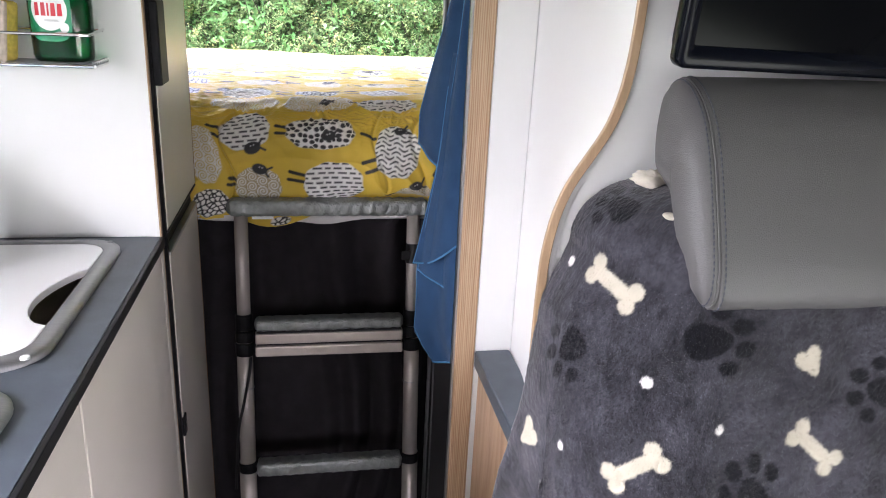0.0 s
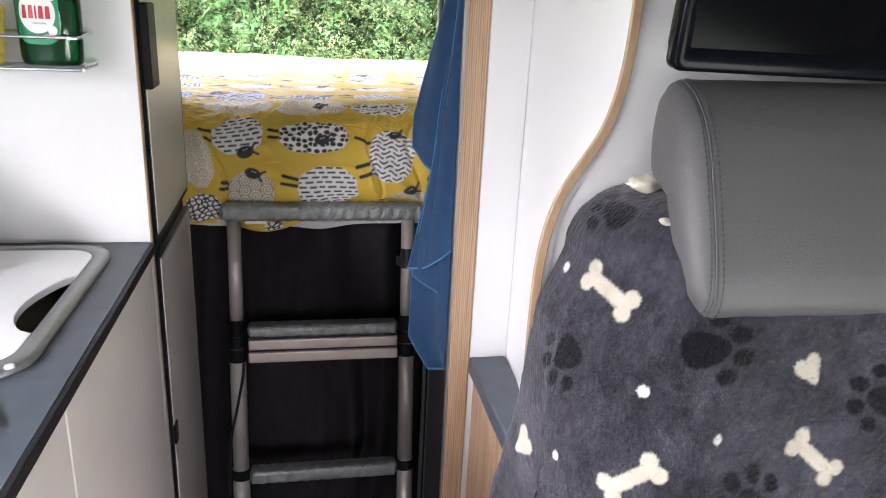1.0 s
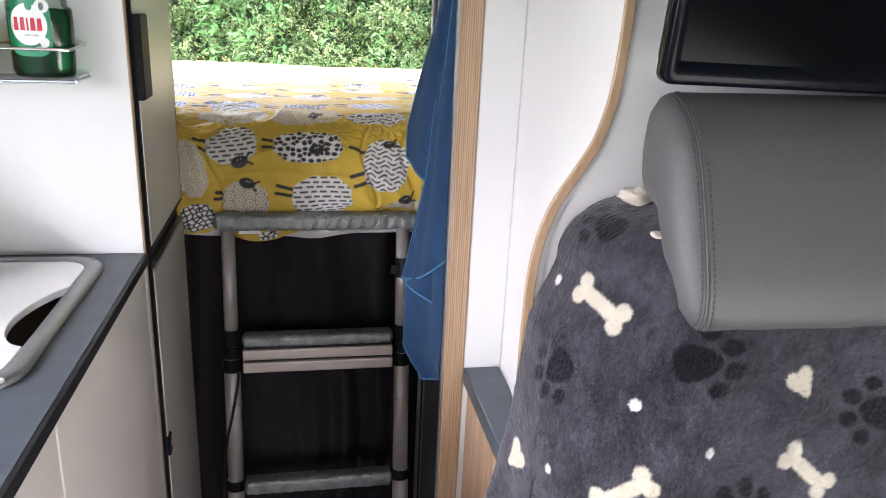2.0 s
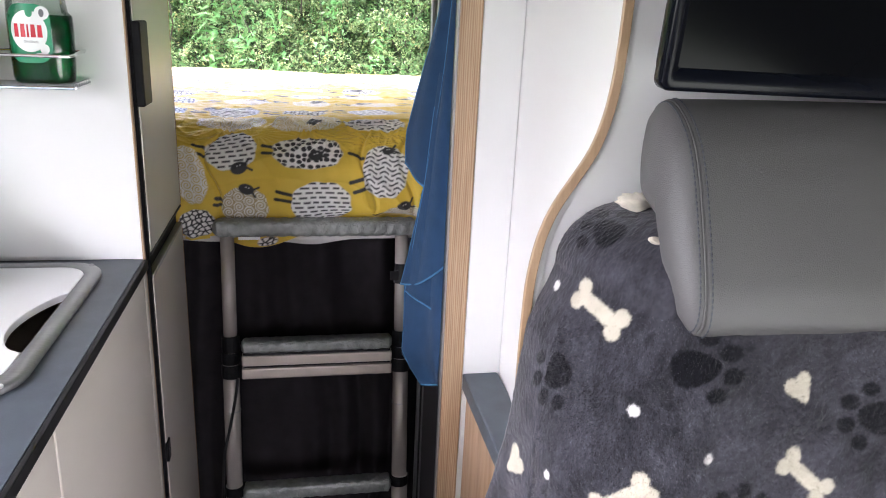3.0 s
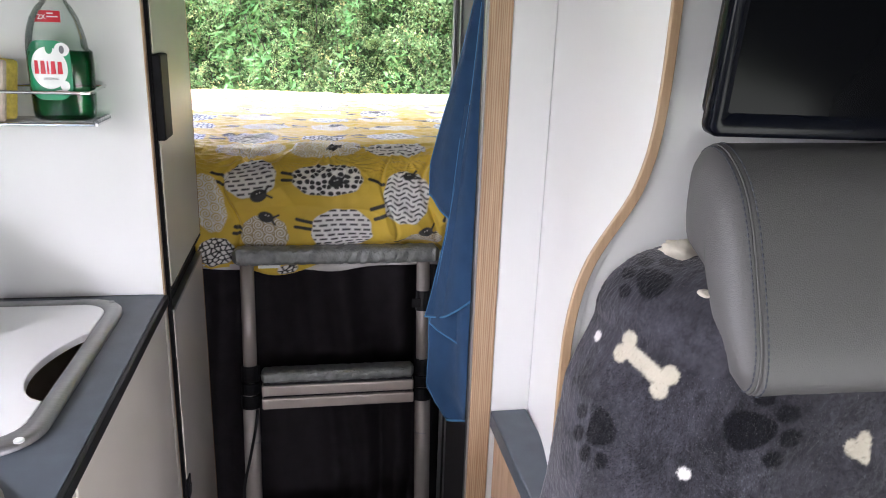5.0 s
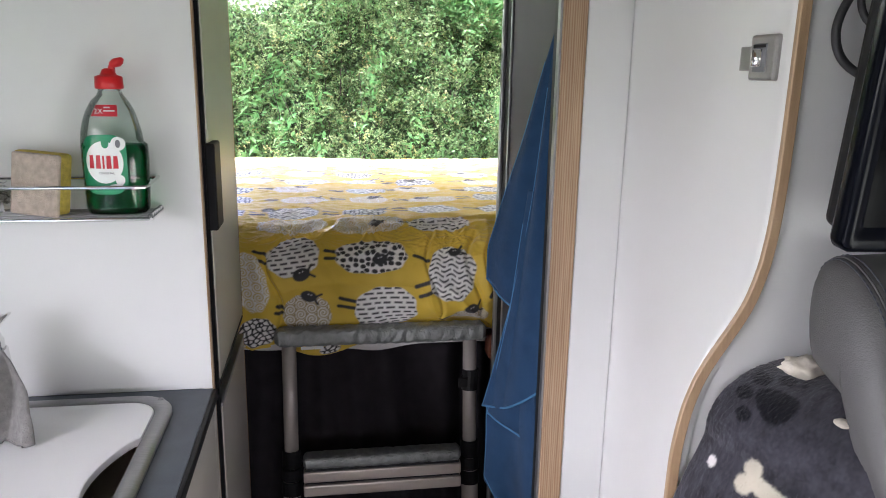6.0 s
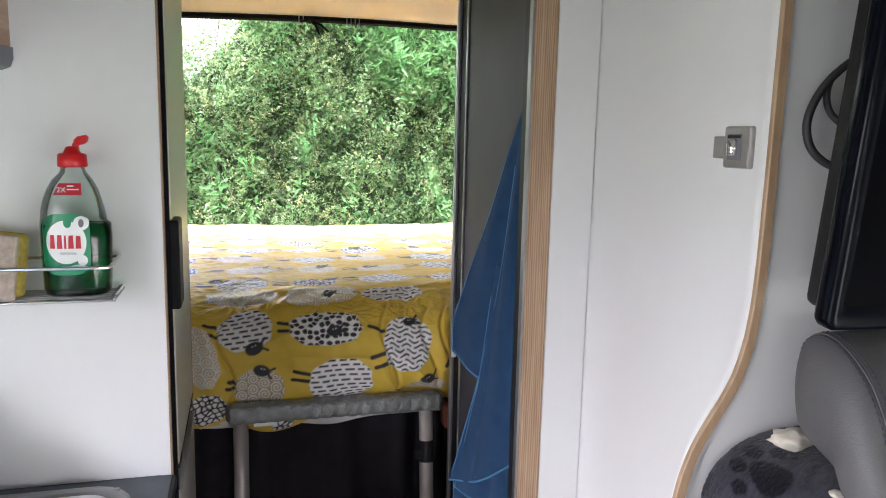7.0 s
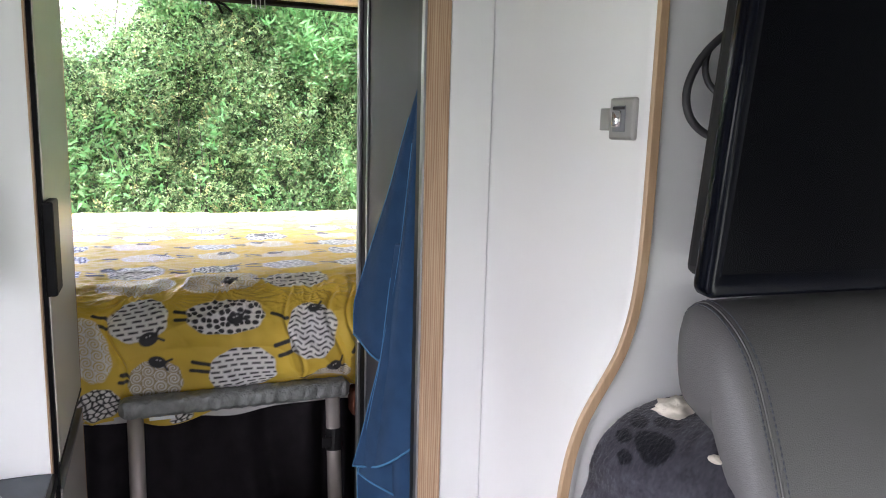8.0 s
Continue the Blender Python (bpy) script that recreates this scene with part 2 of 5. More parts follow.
def add_tube(bm, points, radius, sides=10, closed=False):
    """A round tube along points; radius a number or one per point."""
    pts = [Vector(p) for p in points]
    n = len(pts)
    radii = radius if isinstance(radius, (list, tuple)) else [radius] * n
    rings = []
    up = Vector((0.137, 0.31, 0.94)).normalized()
    for i, p in enumerate(pts):
        a = pts[(i - 1) % n] if closed or i else p
        b = pts[(i + 1) % n] if closed or i < n - 1 else p
        d = (b - a).normalized()
        u = (up - d * up.dot(d))
        u = u.normalized() if u.length > 1e-3 else d.orthogonal().normalized()
        w = d.cross(u)
        up = u
        rings.append([bm.verts.new(p + radii[i] * (math.cos(t) * u + math.sin(t) * w)) for t in (2 * math.pi * k / sides for k in range(sides))])
    for i in range(n if closed else n - 1):
        a, b = rings[i], rings[(i + 1) % n]
        for k in range(sides):
            bm.faces.new((a[k], a[(k + 1) % sides], b[(k + 1) % sides], b[k]))
    if not closed:
        bm.faces.new(rings[0][::-1])
        bm.faces.new(rings[-1])
    bmesh.ops.recalc_face_normals(bm, faces=bm.faces[:])
    return bm


def tube(points, radius, sides=10, closed=False):
    return add_tube(bmesh.new(), points, radius, sides, closed)


def add_loft(bm, rings, cap=True):
    rows = [[bm.verts.new(p) for p in ring] for ring in rings]
    for a, b in zip(rows, rows[1:]):
        for k in range(len(a)):
            bm.faces.new((a[k], a[(k + 1) % len(a)], b[(k + 1) % len(b)], b[k]))
    if cap:
        bm.faces.new(rows[0][::-1])
        bm.faces.new(rows[-1])
    bmesh.ops.recalc_face_normals(bm, faces=bm.faces[:])
    return bm


def loft(rings, cap=True):
    return add_loft(bmesh.new(), rings, cap)


def sheet_mesh(name, P, colors=None):
    """A mesh from an array of points of shape rows, columns, 3; colors of the same shape."""
    r, c, _ = P.shape
    mesh = bpy.data.meshes.new(name)
    idx = np.arange(r * c).reshape(r, c)
    quads = np.stack([idx[:-1, :-1], idx[:-1, 1:], idx[1:, 1:], idx[1:, :-1]], -1).reshape(-1, 4)
    mesh.vertices.add(r * c)
    mesh.vertices.foreach_set("co", P.reshape(-1).astype(np.float32))
    mesh.loops.add(quads.size)
    mesh.loops.foreach_set("vertex_index", quads.reshape(-1).astype(np.int32))
    mesh.polygons.add(len(quads))
    mesh.polygons.foreach_set("loop_start", np.arange(0, quads.size, 4, dtype=np.int32))
    mesh.polygons.foreach_set("loop_total", np.full(len(quads), 4, dtype=np.int32))
    mesh.update(calc_edges=True)
    if colors is not None:
        at = mesh.color_attributes.new("print", "FLOAT_COLOR", "POINT")
        rgba = np.concatenate([colors, np.ones((r, c, 1))], -1)
        at.data.foreach_set("color", rgba.reshape(-1).astype(np.float32))
    return mesh


def flowing(points, n=6):
    """A smooth line through points."""
    p = [Vector(q) for q in points]
    out = []
    for i in range(len(p) - 1):
        a, b, c, d = p[max(i - 1, 0)], p[i], p[i + 1], p[min(i + 2, len(p) - 1)]
        for k in range(n):
            t = k / n
            out.append(0.5 * ((2 * b) + (c - a) * t + (2 * a - 5 * b + 4 * c - d) * t * t + (3 * b - a - 3 * c + d) * t ** 3))
    return out + [p[-1]]


def rounded_rect(x0, y0, x1, y1, r, n=8):
    out = []
    for cx, cy, a0 in ((x1 - r, y1 - r, 0), (x0 + r, y1 - r, 90), (x0 + r, y0 + r, 180), (x1 - r, y0 + r, 270)):
        for k in range(n + 1):
            a = radians(a0 + 90 * k / n)
            out.append((cx + r * math.cos(a), cy + r * math.sin(a)))
    return out


def plate(outline, z0, z1, bevel=0.0):
    """A flat slab with that outline in x and y."""
    bm = bmesh.new()
    low = [bm.verts.new((x, y, z0)) for x, y in outline]
    high = [bm.verts.new((x, y, z1)) for x, y in outline]
    n = len(outline)
    for k in range(n):
        bm.faces.new((low[k], low[(k + 1) % n], high[(k + 1) % n], high[k]))
    bm.faces.new(low[::-1])
    top = bm.faces.new(high)
    bmesh.ops.recalc_face_normals(bm, faces=bm.faces[:])
    if bevel:
        bmesh.ops.bevel(bm, geom=list(top.edges), offset=bevel, segments=2, profile=0.5, affect="EDGES")
    return bm


def structure(name, bm, mat, label, category, smooth_faces=False):
    return tagged(part(name, bm, mat, None, "", smooth_faces), label, category, kind="structure")


# ---------- the van's shell ----------
X0, X1, Y0, Y1, TOP = -0.95, 0.88, -2.20, 2.86, 1.96
structure("floor", box((X0 - 0.05, Y0 - 0.1, -0.05), (X1 + 0.05, Y1 + 0.1, 0.0)), M["floor"], "dark grey vinyl floor of the camper van", "floor")
structure("ceiling", box((X0 - 0.05, Y0, TOP), (X1 + 0.05, Y1, TOP + 0.05)), M["felt"], "grey felt van ceiling", "ceiling")
# board added out of view; it keeps windscreen light off the upper panels
structure("cab_light_block", box((X0, -1.32, 1.22), (X1, -1.24, TOP), 0.004), M["felt"], "unseen grey felt board added over the cab to block high light", "shelf")
bm = bmesh.new()
for lo, hi in (((X0 - 0.05, 0.70, 0), (X0, Y1, TOP)), ((X0 - 0.05, Y0, 0), (X0, -0.10, TOP)),
               ((X0 - 0.05, -0.10, 1.44), (X0, 0.70, TOP)), ((X0 - 0.05, -0.10, 0), (X0, 0.70, 1.04))):
    add_box(bm, lo, hi)
structure("wall_left", bm, M["van_grey"], "pale van side wall with the kitchen window opening", "wall")
# unseen wall; the door opening stops at 1.08 to keep its light low
bm = bmesh.new()
for lo, hi in (((X1, 0.05, 0), (X1 + 0.05, Y1, TOP)), ((X1, Y0, 0), (X1 + 0.05, -1.35, TOP)),
               ((X1, -1.35, 1.08), (X1 + 0.05, 0.05, TOP)), ((X1, -1.35, 0), (X1 + 0.05, 0.05, 0.27))):
    add_box(bm, lo, hi)
structure("wall_right", bm, M["van_grey"], "unseen pale van side wall, its sliding door opening cut low to shape the light", "wall")
bm = bmesh.new()
for lo, hi in (((X0, Y0 - 0.05, 0), (X1, Y0, 0.96)), ((X0, Y0 - 0.05, 1.74), (X1, Y0, TOP)),
               ((X0, Y0 - 0.05, 0.96), (-0.76, Y0, 1.74)), ((0.76, Y0 - 0.05, 0.96), (X1, Y0, 1.74))):
    add_box(bm, lo, hi)
structure("wall_front", bm, M["van_grey"], "front of the cab with the windscreen opening", "wall")

# rear opening: head lining over it and a black rubber seal along its edge
header = thing("rear_header", "tan padded lining above the open rear doorway", "lining", kind="structure")
n = 40
rings = []
for i in range(n + 1):
    x = X0 + (X1 - X0) * i / n
    dip = 0.004 * math.sin(5.0 * x + 1.0) + 0.012 * x
    rings.append([(x, 2.62, TOP - 0.01), (x, 2.74, TOP - 0.07), (x, 2.84, 1.80 + dip), (x, 2.875, 1.755 + dip), (x, 2.93, 1.755 + dip), (x, 2.93, TOP)])
part("padding", loft(rings), M["lining"], header, smooth_faces=True)
part("seal", tube([(X0 + (X1 - X0) * i / 30, 2.895, 1.741 + 0.004 * math.sin(5 * (X0 + (X1 - X0) * i / 30) + 1) + 0.012 * (X0 + (X1 - X0) * i / 30)) for i in range(31)], 0.011, 8),
     M["black"], header, "black rubber door seal")
for side, lo, hi in (("left", X0, -0.80), ("right", 0.76, X1)):
    structure("rear_pillar_" + side, box((lo, 2.80, 0), (hi, 2.92, 1.80), 0.01), M["van_grey"], "pale grey rear door pillar of the van", "pillar")
tie = thing("blind_tie", "black ribbon tie knotted on the rear door seal", "ribbon")
part("knot", tube([(0.055, 2.875, 1.742), (0.066, 2.868, 1.738), (0.077, 2.870, 1.740)], [0.008, 0.013, 0.008], 8), M["black"], tie)
for dx, dz in ((0.060, -0.034), (-0.030, -0.006), (0.045, 0.010), (0.030, -0.042)):
    part("tail", tube([(0.066, 2.868, 1.738), (0.066 + dx * 0.6, 2.862, 1.738 + dz * 0.4), (0.066 + dx, 2.866, 1.738 + dz)], 0.0045, 6), M["black"], tie)
for x in (0.038, 0.196, 0.224):
    hook = thing("seal_clip", "small clear plastic clip under the door seal", "clip", group="clips on the seal")
    part("loop", tube([(x - 0.008, 2.872, 1.752), (x - 0.008, 2.870, 1.722), (x + 0.006, 2.870, 1.722), (x + 0.006, 2.872, 1.752)], 0.0018, 6), M["steel"], hook)

# ---------- washroom block ----------
TRIM = [(0.194, 0.0), (0.194, 0.6), (0.194, 0.988), (0.1955, 1.045), (0.2045, 1.093), (0.2215, 1.128), (0.2410, 1.154), (0.2540, 1.185),
        (0.2610, 1.222), (0.2635, 1.262), (0.2645, 1.32), (0.2655, 1.5), (0.266, TOP)]
tz = np.array([p[1] for p in TRIM])
tx = np.array([p[0] for p in TRIM])
FRONT = 0.835


def trim_x(z):
    z = np.asarray(z, float)
    w = sum(np.interp(z + d, tz, tx) for d in (-0.018, -0.009, 0.0, 0.009, 0.018)) / 5
    return w


zs = np.concatenate([np.linspace(0, 0.95, 12), np.linspace(0.96, 1.34, 60), np.linspace(1.36, TOP, 8)])
ys = np.linspace(0, 1, 24)
xt = trim_x(zs)[:, None]
P = np.zeros((len(zs), len(ys), 3))
P[..., 0] = 0.2718 + (xt - 0.2718) * ys[None] ** 2
P[..., 1] = 1.180 + (FRONT + 0.003 - 1.180) * ys[None]
P[..., 2] = zs[:, None]
side = tagged(finish("washroom_side_wall", sheet_mesh("washroom_side_wall", P), M["white"], None, "", True),
              "white curved side wall of the washroom cubicle", "wall", kind="structure")
solid = side.modifiers.new("thickness", "SOLIDIFY")
solid.thickness, solid.offset = 0.012, -1.0
bm = loft([[(float(trim_x(z)) + 0.004, FRONT, z), (X1, FRONT, z), (X1, FRONT + 0.014, z), (float(trim_x(z)) + 0.004, FRONT + 0.014, z)] for z in zs])
structure("washroom_front_wall", bm, M["white"], "white front wall of the washroom with a sweeping S-shaped edge", "wall")
trim_line = [(float(trim_x(z)), FRONT - 0.001, z) for z in zs]
bm = bmesh.new()
sec = [(-0.0040, 0.003), (-0.0044, -0.0012), (-0.0036, -0.0022), (0.0040, -0.0026), (0.0050, -0.0014), (0.0048, 0.003)]
rings = []
for i, p in enumerate(trim_line):
    a, b = trim_line[max(i - 1, 0)], trim_line[min(i + 1, len(trim_line) - 1)]
    d = Vector((b[0] - a[0], 0, b[2] - a[2])).normalized()
    nrm = Vector((d.z, 0, -d.x))
    rings.append([Vector(p) + nrm * u + Vector((0, v, 0)) for u, v in sec])
add_loft(bm, rings)
structure("washroom_edge_trim", bm, M["oak_pale"], "pale oak edge trim sweeping in an S along the washroom wall", "trim")
structure("washroom_strip", box((0.2148, 1.172, 0), (0.2715, 1.186, TOP), 0.0006), M["white"], "narrow white panel beside the oak post", "panel")
post = thing("door_post", "oak-faced door post with a thin silver edge", "post", kind="structure")
part("oak_face", box((0.1835, 1.170, 0), (0.2145, 1.184, TOP), 0.002), M["oak"], post)
part("silver_edge", box((0.1805, 1.171, 0), (0.1835, 1.182, TOP), 0.0008), M["steel"], post, "thin silver metal edge")
part("backing", box((0.1840, 1.1845, 0), (0.2160, 1.2045, TOP)), M["black_edge"], post)
panel = thing("washroom_door", "dark anthracite sliding door panel in a black and silver frame", "door", kind="structure")
part("door_panel", box((0.234, 1.188, 0.02), (0.256, 1.612, TOP), 0.001), M["dark_panel"], panel)
part("jamb", box((0.2335, 1.613, 0), (0.262, 1.655, TOP), 0.002), M["black"], panel)
part("bead", box((0.2305, 1.606, 0), (0.2335, 1.612, TOP), 0.0008), M["steel"], panel)
part("silver_edge", box((0.2275, 1.655, 0), (0.262, 1.668, TOP), 0.002), M["steel"], panel)
structure("washroom_rear_wall", box((0.262, 1.657, 0), (X1, 1.672, TOP)), M["dark_panel"], "dark back wall of the washroom", "wall")
towel_hook = thing("towel_hook", "small white plastic hook on the dark door", "hook")
part("hook_base", box((0.228, 1.538, 1.112), (0.234, 1.552, 1.130), 0.002), M["white_print"], towel_hook)
part("hook_arm", tube([(0.230, 1.545, 1.118), (0.222, 1.540, 1.114), (0.220, 1.535, 1.124)], 0.002, 6), M["white_print"], towel_hook)

# catch on the washroom wall
latch = thing("door_catch", "satin nickel square door catch on the white wall", "catch")
part("plate", box((0.2605, 0.859, 1.349), (0.272, 0.896, 1.386), 0.0025), M["latch_grey"], latch)
part("recess", box((0.2597, 0.870, 1.356), (0.2625, 0.889, 1.379), 0.001), M["locker_grey"], latch)
part("slit", box((0.2588, 0.871, 1.3755), (0.2600, 0.888, 1.3780)), M["black_edge"], latch)
part("roller", tube([(0.2595, 0.8805, 1.3600), (0.2595, 0.8805, 1.3610), (0.2595, 0.8805, 1.3735), (0.2595, 0.8805, 1.3745)], [0.0042, 0.0056, 0.0056, 0.0042], 16), M["chrome"], latch, "shiny roller of the catch", True)
part("tongue", box((0.2615, 0.896, 1.357), (0.271, 0.912, 1.377), 0.001), M["latch_grey"], latch)

# low shelf cabinet beside the post
shelf = thing("side_cabinet", "low oak cabinet with a dark slate top beside the washroom", "cabinet")
part("body", box((0.2215, 0.91, 0.0), (0.268, 1.168, 0.735), 0.002), M["oak_up"], shelf)
part("top", box((0.2145, 0.90, 0.738), (0.269, 1.1715, 0.766), 0.003), M["worktop"], shelf, "dark slate top")

# ---------- tall cabinet ----------
tall = thing("tall_cabinet", "tall greige two-door cabinet with black grip recess", "cabinet")
FX = -0.2535
part("body", box((X0, 1.349, 0.0), (FX - 0.016, 1.655, TOP - 0.002), 0.001), M["black_edge"], tall)
part("door_seal", box((FX - 0.013, 1.3465, 0.0), (FX - 0.0015, 1.3535, TOP - 0.01)), M["black"], tall, "black door seal")
upper = part("upper_door", box((FX - 0.014, 1.355, 0.905), (FX, 1.656, TOP - 0.01), 0.002), M["champagne"], tall)
handle = part("handle", box((FX - 0.004, 1.345, 1.131), (FX + 0.010, 1.402, 1.252), 0.003), M["black"], upper, "black moulded pull handle")
lower = part("lower_door", box((FX - 0.014, 1.355, 0.03), (FX, 1.656, 0.862), 0.002), M["greige"], tall)
part("grip_recess", box((FX - 0.014, 1.352, 0.866), (FX - 0.010, 1.654, 0.902)), M["black"], tall, "black grip recess")
part("grip_edge", box((FX - 0.010, 1.352, 0.8625), (FX + 0.0015, 1.655, 0.8685), 0.0008), M["steel"], tall, "thin silver grip edge")
part("grip_edge", box((FX - 0.010, 1.352, 0.9005), (FX + 0.001, 1.655, 0.9045), 0.0008), M["black_edge"], tall)
lock = part("lock", box((FX - 0.002, 1.338 + 0.016, 0.524), (FX + 0.003, 1.338 + 0.036, 0.562), 0.0015), M["black"], lower, "small dark push lock")
part("lock_stud", box((FX + 0.002, 1.360, 0.540), (FX + 0.0045, 1.367, 0.548), 0.001), M["chrome"], lower)
for z0, z1 in ((0.905, TOP - 0.01), (0.03, 0.862)):
    part("edging", box((FX - 0.0135, 1.6565, z0), (FX + 0.0005, 1.6580, z1)), M["oak"], tall)
    part("door_seal", box((FX - 0.0135, 1.6585, z0), (FX - 0.001, 1.6625, z1)), M["black"], tall)

# white splash panel between the kitchen and the tall cabinet
splash = thing("kitchen_end_panel", "white end panel over the worktop with oak edging", "panel", kind="structure")
part("panel_face", box((X0, 1.335, 0.9005), (-0.2630, 1.3455, TOP)), M["white"], splash)
part("edging", box((-0.2630, 1.3355, 0.0), (-0.2605, 1.346, TOP), 0.0006), M["oak"], splash, "oak edging strip")
part("panel_below", box((-0.276, 1.3365, 0.0), (-0.2630, 1.3455, 0.9)), M["greige"], splash)

# ---------- kitchen ----------
KY = 0.20
kitchen = thing("kitchen_unit", "greige base unit with plain doors under the worktop", "cabinet")
part("carcass", box((X0, KY, 0.06), (-0.278, 1.333, 0.80)), M["black_edge"], kitchen)
for y0, y1 in ((KY, 0.535), (0.537, 0.8725), (0.8755, 1.3145)):
    part("door", box((-0.2755, y0, 0.06), (-0.2590, y1, 0.8830), 0.002), M["greige"], kitchen)
part("end_strip", box((-0.2755, 1.3175, 0.0), (-0.2590, 1.3335, 0.8830), 0.002), M["greige"], kitchen)
part("plinth", box((X0, KY + 0.02, 0.0), (-0.33, 1.333, 0.058)), M["black_edge"], kitchen)
worktop = thing("worktop", "slate grey laminate worktop with a black front edge", "worktop")
SX0, SX1, SY0, SY1 = -0.72, -0.304, 0.897, 1.307
HX0, HX1, HY0, HY1 = -0.72, -0.299, 0.44, 0.862
bm = bmesh.new()
IX0, IX1 = SX0 + 0.0175, SX1 - 0.0175
for lo, hi in (((IX1, KY, 0.8855), (-0.2620, 1.3345, 0.900)), ((X0, KY, 0.8855), (IX0, 1.3345, 0.900)), ((IX0, KY, 0.8855), (IX1, HY0 + 0.0148, 0.900)),
               ((IX0, HY1 - 0.0148, 0.8855), (IX1, SY0 + 0.0175, 0.900)), ((IX0, SY1 - 0.0175, 0.8855), (IX1, 1.3345, 0.900))):
    add_box(bm, lo, hi)
bmesh.ops.remove_doubles(bm, verts=bm.verts[:], dist=0.0001)
part("slab", bm, M["worktop"], worktop)
part("front_edge", box((-0.2620, KY, 0.8850), (-0.2555, 1.3345, 0.8996), 0.0012), M["black_edge"], worktop, "black edge band")


def ring_plate(x0, y0, x1, y1, r, width, z0, z1):
    """A raised rounded frame."""
    out, mid = rounded_rect(x0, y0, x1, y1, r), rounded_rect(x0 + 0.006, y0 + 0.006, x1 - 0.006, y1 - 0.006, r - 0.004)
    inn = rounded_rect(x0 + width, y0 + width, x1 - width, y1 - width, r - width * 0.6)
    low = rounded_rect(x0 + width + 0.003, y0 + width + 0.003, x1 - width - 0.003, y1 - width - 0.003, r - width * 0.6)
    return loft([[(x, y, z0) for x, y in out], [(x, y, z1 - 0.002) for x, y in out], [(x, y, z1) for x, y in mid],
                 [(x, y, z1) for x, y in inn], [(x, y, z1 - 0.03) for x, y in low]], cap=False)


sink = thing("sink", "steel sink with raised rim set in the worktop", "sink")
part("rim", ring_plate(SX0, SY0, SX1, SY1, 0.055, 0.020, 0.899, 0.908), M["steel"], sink, smooth_faces=True)
ins = rounded_rect(SX0 + 0.023, SY0 + 0.023, SX1 - 0.023, SY1 - 0.023, 0.04)
bas = rounded_rect(SX0 + 0.05, SY0 + 0.05, SX1 - 0.05, SY1 - 0.05, 0.05)
bm = bmesh.new()
rows = [[bm.verts.new((x, y, z)) for x, y in o] for o, z in ((ins, 0.880), (ins, 0.86), (bas, 0.835))]
for a, b in zip(rows, rows[1:]):
    for k in range(len(a)):
        bm.faces.new((a[k], b[k], b[(k + 1) % len(a)], a[(k + 1) % len(a)]))
bm.faces.new(rows[-1])
bmesh.ops.recalc_face_normals(bm, faces=bm.faces[:])
part("basin", bm, M["basin"], sink, smooth_faces=True)
part("rim_stud", plate([(-0.3205 + 0.005 * math.cos(a), 0.9175 + 0.005 * math.sin(a)) for a in (k * math.pi / 8 for k in range(16))], 0.907, 0.9095, 0.001), M["white_print"], sink)
part("rim_stud", plate([(-0.325 + 0.004 * math.cos(a), 1.289 + 0.004 * math.sin(a)) for a in (k * math.pi / 8 for k in range(16))], 0.907, 0.909, 0.001), M["steel"], sink)
# chopping board that covers the bowl, with a scoop cut out of its edge
bx0, by0, bx1, by1, br = SX0 + 0.022, SY0 + 0.022, SX1 - 0.022, SY1 - 0.022, 0.038
edge = rounded_rect(bx0, by0, bx1, by1, br)
scoop = []
for k in range(25):
    a = math.pi * k / 24
    scoop.append((bx1 - 0.036 * math.sin(math.pi * (k / 24) ** 0.8) ** 0.7, 1.000 + 0.180 * k / 24))
low_right = sorted([p for p in edge if p[1] < 0.99 and p[0] > -0.5], key=lambda p: p[1])
upper_rest = [p for p in edge if p[1] > 1.19 and p[0] > -0.5]
left_rest = [p for p in edge if p[0] < -0.5]
outline = low_right + scoop + sorted(upper_rest, key=lambda p: p[1]) + sorted([p for p in left_rest if p[1] > 1.1], key=lambda p: (-p[1], -p[0])) + sorted([p for p in left_rest if p[1] <= 1.1], key=lambda p: -p[1])
board = thing("chopping_board", "white plastic chopping board covering the sink", "chopping board")
part("slab", plate(outline, 0.897, 0.9065, 0.0015), M["board"], board)
hob = thing("hob", "steel hob plate with a raised rounded rim", "hob")
part("rim", ring_plate(HX0, HY0, HX1, HY1, 0.050, 0.012, 0.899, 0.907), M["steel"], hob, smooth_faces=True)
part("tray", plate(rounded_rect(HX0 + 0.012, HY0 + 0.012, HX1 - 0.012, HY1 - 0.012, 0.042), 0.895, 0.9035), M["steel"], hob)
tap = thing("mixer_tap", "chrome mixer tap with a lever", "tap")
part("base", tube([(-0.512, 1.245, 0.900), (-0.512, 1.245, 0.93), (-0.512, 1.245, 0.985), (-0.512, 1.245, 1.005)], [0.026, 0.024, 0.021, 0.019], 20), M["chrome"], tap, smooth_faces=True)
part("spout", tube([(-0.512, 1.245, 0.975), (-0.52, 1.20, 1.00), (-0.53, 1.15, 1.005), (-0.54, 1.11, 0.985)], [0.014, 0.013, 0.012, 0.011], 14), M["chrome"], tap, smooth_faces=True)
LEVER = [(-0.560, 1.246, 1.030, 0.004, 0.003), (-0.545, 1.244, 1.032, 0.013, 0.006), (-0.525, 1.241, 1.036, 0.017, 0.007), (-0.505, 1.236, 1.042, 0.017, 0.006), (-0.488, 1.231, 1.050, 0.014, 0.004), (-0.480, 1.229, 1.056, 0.006, 0.002)]
